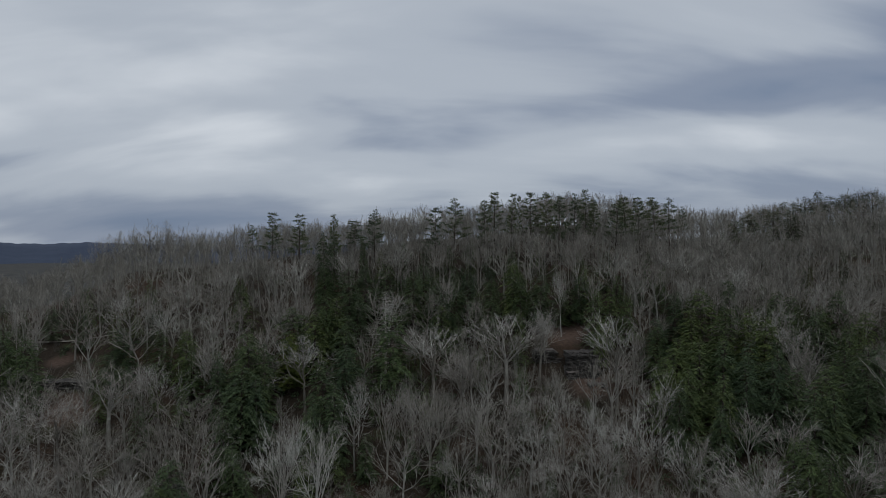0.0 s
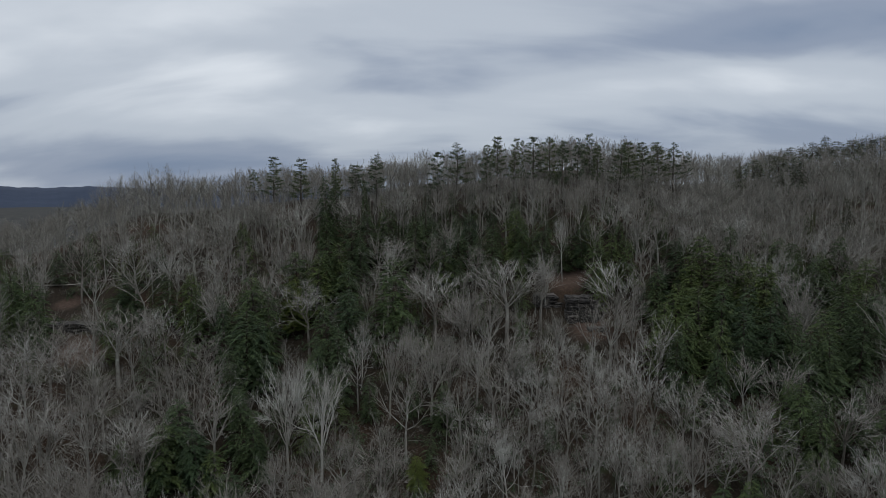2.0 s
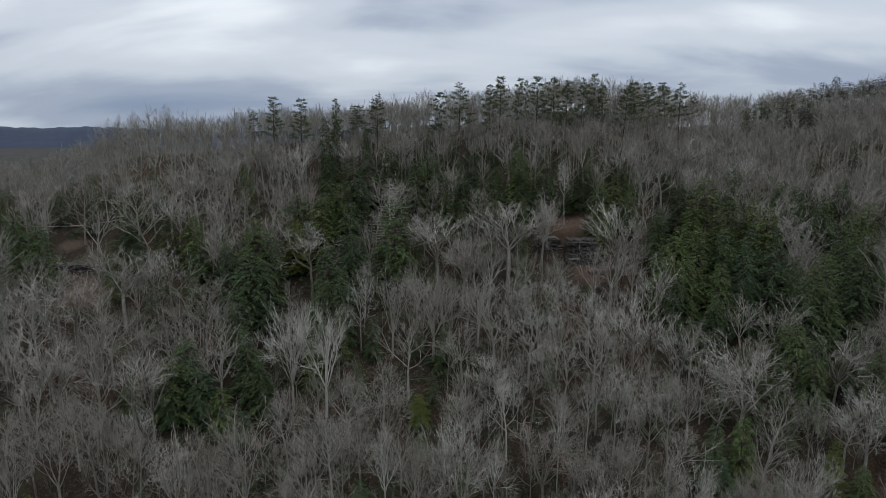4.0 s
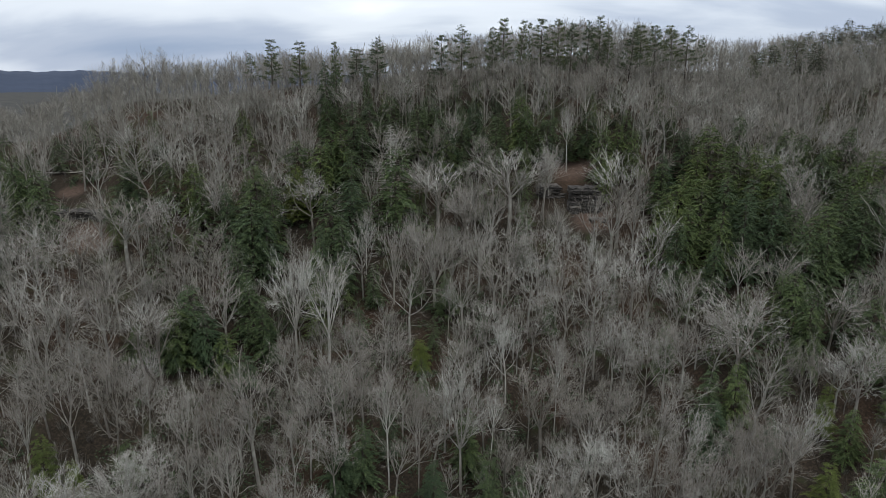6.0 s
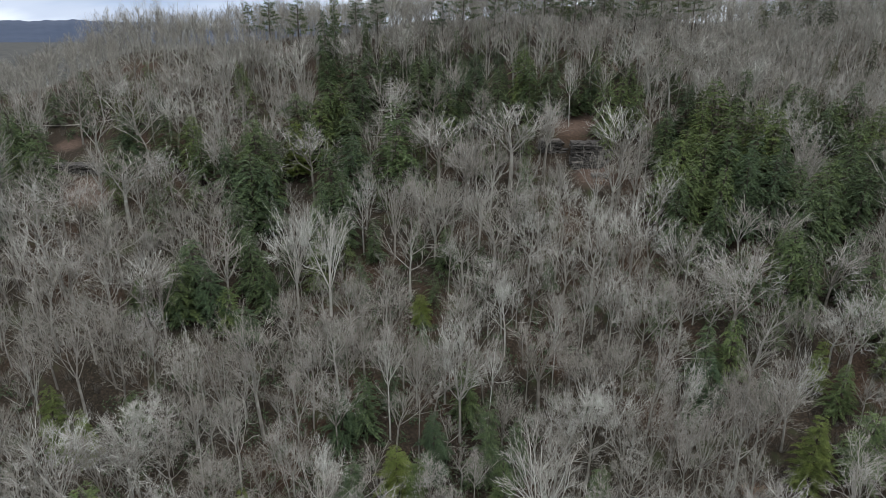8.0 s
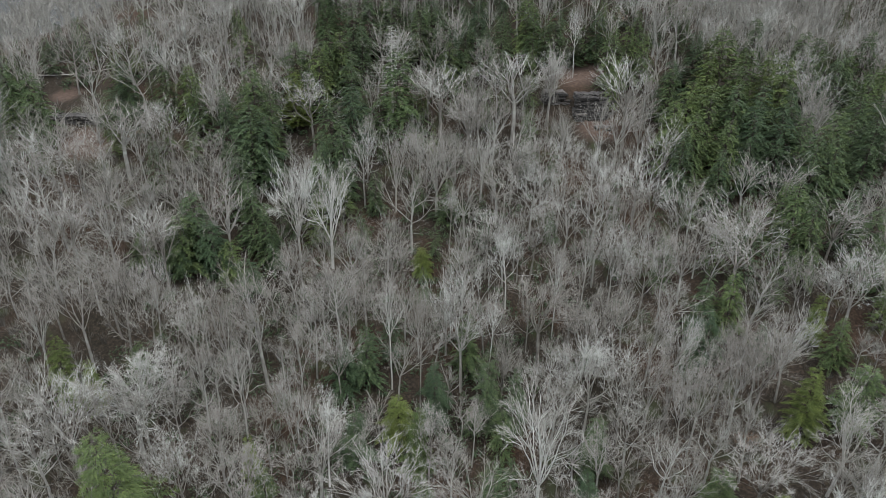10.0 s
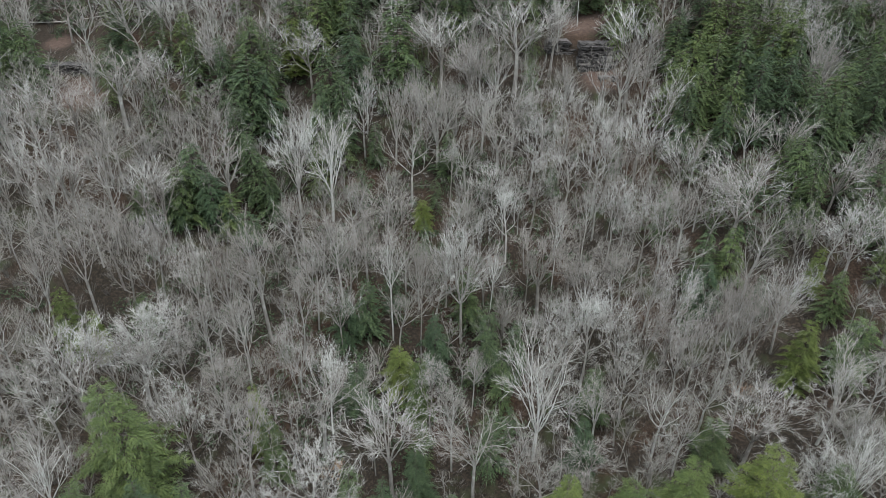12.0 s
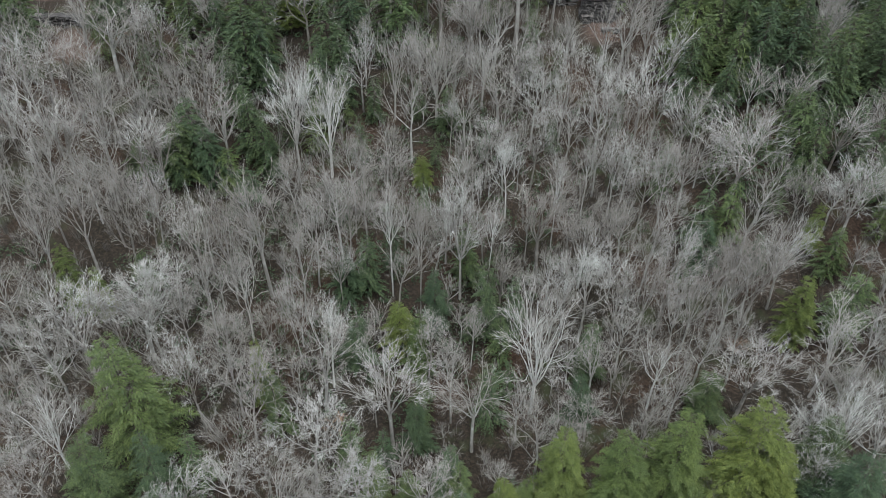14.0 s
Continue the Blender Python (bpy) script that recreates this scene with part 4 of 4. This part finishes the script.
def undergrowth(spots, seed):
    """Low evergreen shrubs and leafless brush on the forest floor, too many to count."""
    rng = np.random.default_rng(seed)
    va, ta, off, wa, wb, wr = [], [], 0, [], [], []
    for x, y in spots:
        z = ground(x, y)
        green = math.sin(x * 0.05 + 2.0) + math.sin(y * 0.07 - x * 0.03) + rng.normal(0, 0.5) > 0.15
        tall, wide = rng.uniform(1.2, 3.2), rng.uniform(1.0, 2.4)
        for _ in range(60 if green else 40):
            d = rng.normal(0, 1, 3)
            d = d / np.linalg.norm(d) * rng.uniform(0.5, 1.0)
            p = np.array([x + d[0] * wide, y + d[1] * wide, z + tall * 0.55 * (1 + d[2])])
            if green:
                w = unit(rng.normal(0, 1, 3) * np.array([1, 1, 0.5]))
                u = unit(cross(w, rng.normal(0, 1, 3))) * rng.uniform(0.09, 0.17)
                ln = rng.uniform(0.35, 0.7)
                va.extend([p, p + w * ln * 0.5 + u, p + w * ln, p + w * ln * 0.5 - u])
                ta.extend([(off, off + 1, off + 2), (off, off + 2, off + 3)])
                off += 4
            else:
                foot = np.array([x + d[0] * 0.4 * wide, y + d[1] * 0.4 * wide, z])
                wa.append(foot), wb.append(p + np.array([0, 0, 0.6])), wr.append(0.028)
    me = mesh("shrubs", va, tris=ta, mat=DEEP_NEEDLES)
    tagged(new("evergreen_shrubs", me), "low dark evergreen shrubs over the forest floor", "shrubs", kind="stuff")
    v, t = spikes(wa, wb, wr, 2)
    tagged(new("leafless_brush", mesh("brush", v, tris=t, mat=SHADED_BARK)), "leafless brush over the forest floor", "brush", kind="stuff")


# ---- rock ledges, the track, fallen timber ----
def slab_mesh(seed, w, d, h):
    """A weathered block of bedded sandstone with broken corners."""
    rng = np.random.default_rng(seed)
    bm = bmesh.new()
    bmesh.ops.create_cube(bm, size=1.0)
    bmesh.ops.subdivide_edges(bm, edges=bm.edges[:], cuts=2, use_grid_fill=True)
    for v in bm.verts:
        v.co = Vector((v.co.x * w, v.co.y * d, v.co.z * h))
        edge = (abs(v.co.x) > w * 0.45) + (abs(v.co.y) > d * 0.45)
        v.co += Vector((rng.normal(0, 0.05 * w), rng.normal(0, 0.06 * d), rng.normal(0, 0.06 * h)))
        if edge == 2:
            v.co.x *= 0.9
            v.co.y *= 0.88
    me = bpy.data.meshes.new("slab")
    bm.to_mesh(me)
    bm.free()
    return me


SLABS = [slab_mesh(s, 1.0, 1.0, 1.0) for s in range(300, 307)]
SLABS_PALE = [m.copy() for m in SLABS[:4]]
for m in SLABS:
    m.materials.append(ROCK)
for m in SLABS_PALE:
    m.materials.append(ROCK_TOP)


def ledge(name, label, cx, cy, width, base, top, seed, pale_top=True):
    """A bedded cliff: courses of slabs set back as they rise."""
    rng = random.Random(seed)
    root = new(name)
    root.location = (cx, cy, base)
    tagged(root, label, "rock", "rock ledges")
    z, course = 0.0, 0
    while z < top - base:
        h = rng.uniform(0.28, 0.62)
        x = -width / 2 + rng.uniform(-0.5, 0.5)
        back = 0.32 * z * rng.uniform(0.8, 1.2) + (0.5 if course % 3 == 1 else 0.0)
        last = z + h >= top - base
        while x < width / 2:
            w = rng.uniform(1.4, 3.6)
            ob = new("slab", rng.choice(SLABS_PALE if last and pale_top or rng.random() < 0.05 else SLABS))
            ob.parent = root
            d = rng.uniform(4.0, 5.5)
            ob.matrix_basis = Matrix.LocRotScale((x + w / 2, back + d / 2 - 2.0 + rng.uniform(-0.35, 0.35), z + h / 2), Euler((rng.uniform(-0.04, 0.04), rng.uniform(-0.03, 0.03), rng.uniform(-0.12, 0.12))), (w * 1.04, d, h * 1.06))
            x += w
        z += h
        course += 1
    return root


ledge("rock_outcrop", "dark layered sandstone cliff on the wooded slope", 37.2, 165.6, 7.5, 51.6, 60.2, 1, False)
ledge("rock_outcrop", "low mossy sandstone ledge beside the cliff", 28.0, 173.0, 5.0, 57.0, 60.2, 2)
ledge("rock_outcrop", "pale broken sandstone blocks below the cliff", 40.5, 163.2, 4.0, 51.6, 53.2, 3)
ledge("rock_outcrop", "long dark sandstone ledge in the leaf litter", -99.0, 158.5, 13.0, 51.2, 54.4, 4, False)
ledge("rock_outcrop", "dark sandstone ledge above the bare thicket", -114.0, 161.0, 8.0, 53.2, 55.4, 5, False)


def track():
    """A pale footpath along the contour, a few centimetres proud of the leaf litter."""
    spots, n = [], 26
    for k in range(n + 1):
        x = -132 + 36 * k / n
        y = 182.6 + 1.2 * math.sin(x * 0.08) + 0.06 * (x + 132)
        spots.append((x, y, ground(x, y) + 0.32))
    verts, quads = [], []
    for x, y, z in spots:
        verts += [(x, y - 0.65, z - 0.05), (x, y - 0.5, z), (x, y + 0.5, z + 0.10), (x, y + 0.65, z - 0.4), (x, y - 0.65, z - 0.9)]
    for k in range(n):
        for j in range(4):
            quads.append((k * 5 + j, k * 5 + 5 + j, k * 5 + 6 + j, k * 5 + 1 + j))
    tagged(new("footpath", mesh("footpath", verts, quads=quads, mat=DIRT)), "pale dirt footpath along the wooded bench", "path", kind="structure")


track()


def fallen_trunk(a, b, radius, mat, label):
    rng = np.random.default_rng(int(abs(a[0]) * 10))
    a, b = np.array(a, float), np.array(b, float)
    pts = [a + (b - a) * k / 5 + rng.normal(0, 0.10, 3) for k in range(6)]
    v, q = tubes(pts[:-1], pts[1:], [radius * (1 - 0.14 * k) for k in range(5)], [radius * (1 - 0.14 * (k + 1)) for k in range(5)], 7)
    root = new("fallen_tree", mesh("fallen_tree", v, quads=q, mat=mat))
    tagged(root, label, "fallen tree")
    sa, sb, sr = [], [], []
    for k in range(16):
        s = pts[0] + (pts[-1] - pts[0]) * rng.uniform(0.45, 1.0)
        w = unit(unit(b - a) + rng.normal(0, 0.7, 3) + np.array([0, 0, 0.3]))
        sa.append(s), sb.append(s + w * rng.uniform(0.8, 2.4)), sr.append(0.06)
    v, t = spikes(sa, sb, sr, 3)
    ob = new("branches", mesh("branches", v, tris=t, mat=mat))
    ob.parent = root


def beech_kind(seed):
    """A small beech that keeps its dry tan leaves."""
    rng = np.random.default_rng(seed)
    trunk, branches, twig, top, wide = bare_arrays(seed, "oak", levels=3, forks=(3, 3, 2), twigs=2, solid=3)
    va, ta, off = [], [], 0
    src = twig[0].reshape(-1, 3, 3)
    for k in range(900):
        a = src[int(rng.integers(len(src)))]
        p = a[0] + (a[2] - a[0]) * rng.uniform(0, 1)
        w = unit(rng.normal(0, 1, 3)) * rng.uniform(0.25, 0.5)
        u = unit(cross(w, rng.normal(0, 1, 3))) * rng.uniform(0.08, 0.16)
        va.extend([p, p + w * 0.5 + u, p + w, p + w * 0.5 - u])
        ta.extend([(off, off + 1, off + 2), (off, off + 2, off + 3)])
        off += 4
    v = np.concatenate([trunk[0], branches[0]])
    return {"trunk": mesh("trunk", v, quads=np.concatenate([trunk[1], branches[1] + len(trunk[0])]), mat=GREY_BARK),
            "crown": mesh("crown", va, tris=ta, mat=DRY_LEAVES), "top": top, "wide": wide}


BEECH_KINDS = [beech_kind(s) for s in (85, 86)]
for x, y, h, w in DRY_BEECHES:
    plant(random.choice(BEECH_KINDS), "beech", x, y, h, w, "small beech that keeps its dry tan leaves", "tree", "beeches with dry leaves")

fallen_trunk((-2.2, 108.0, ground(-2.2, 108.0) + 0.6), (7.5, 112.0, ground(7.5, 112.0) + 3.6), 0.28, GREY_BARK, "fallen grey trunk propped over the brush")
fallen_trunk((30.5, 66.0, ground(30.5, 66.0) + 0.5), (37.0, 68.5, ground(37.0, 68.5) + 0.9), 0.25, DARK_BARK, "dark fallen trunk on the valley floor")


FILL = scatter(250, 48, 176, 47, 4.3, 5, PLACED + before(EVERGREENS, (4.0, 8.0, 12.0), 1.0))
FILL.sort(key=lambda spot: math.hypot(*spot))
for x, y in FILL[:90]:
    h = random.uniform(13.5, 18.5)
    plant(random.choice(PLAIN_KINDS), "bare_tree", x, y, h, h * random.uniform(0.55, 0.75), "leafless grey-brown tree of the hillside wood", "bare tree", "bare trees of the wood")


YOUNG = [spot for spot in scatter(420, 46, 225, 44, 5.0, 6, PLACED) if math.sin(spot[0] * 0.045 + 1.0) + math.sin(spot[1] * 0.06 + spot[0] * 0.02) > -0.35]
for x, y in YOUNG[:170]:
    h = random.uniform(8, 15)
    plant(random.choice(YOUNG_KINDS), "hemlock", x, y, h, h * random.uniform(0.42, 0.6), "young dark green hemlock in the shade of bare trees", "conifer tree", "young hemlocks under the wood")

THIN = [bare_arrays(s, f, levels=3, forks=(3, 3, 2), twigs=3, thick=1.6, runs=(3, 2, 1), solid=1) for s, f in ((91, "oak"), (92, "dome"), (93, "tall"), (94, "oak"))]
FAR = [bare_arrays(s, f, levels=3, forks=(3, 3, 2), twigs=3, thick=1.65, runs=(3, 2, 1), solid=2) for s, f in ((95, "oak"), (96, "dome"), (97, "tall"), (98, "fan"), (99, "oak"))]
LOW = scatter(600, 12, 180, 49, 3.0, 7, [(x, y, 0.6 * w) for x, y, w in PLACED] + before(EVERGREENS, (3.5, 7.0), 0.9))
SLOPE = [bare_arrays(s, f, levels=4, forks=(3, 3, 2, 2), twigs=3, thick=1.35, runs=(3, 2, 1, 1), solid=2) for s, f in ((101, "oak"), (102, "dome"), (103, "dome"), (104, "oak"))]
join_woods("hillside_woods", FILL[90:], SLOPE, (13, 18.5), "leafless grey-brown trees of the upper hillside", (WOODS_BARK, WOODS_LIMBS), 5)
join_woods("wood_understory", LOW, THIN, (5, 11), "thicket of young leafless grey-brown trees", (SHADED_BARK, SHADED_LIMBS), 1)
HIGH = [s for s in scatter(1150, 165, 335, 44, 4.2, 8, PLACED + before(EVERGREENS, (5.0, 10.0), 0.8)) if s[1] < 285 or s[0] > 80 or s[0] < -110]
join_woods("ridge_woods", HIGH, FAR, (12, 21), "leafless grey-brown woods over the ridge", (WOODS_BARK, WOODS_LIMBS), 2)
CREST = [s for s in scatter(420, 212, 280, 34, 2.6, 12, [(x, y, 2.0) for x, y in HIGH]) if s[0] > -75]
join_woods("crest_woods", CREST, FAR, (14.5, 19.5), "leafless woods that crown the ridge between the pines", (WOODS_BARK, WOODS_LIMBS), 6)
BEYOND = [s for s in scatter(540, 330, 480, 45, 5.0, 9, PLACED) if s[0] > 60 or s[0] < -150]
# the slope's shade is carried by the darker bark, as in the understory
join_woods("far_slope_woods", BEYOND, FAR, (14, 20), "leafless brown woods on the farther slope", (SHADED_BARK, SHADED_LIMBS), 3)
undergrowth(scatter(3100, 4, 230, 50, 2.2, 10, ()), 4)
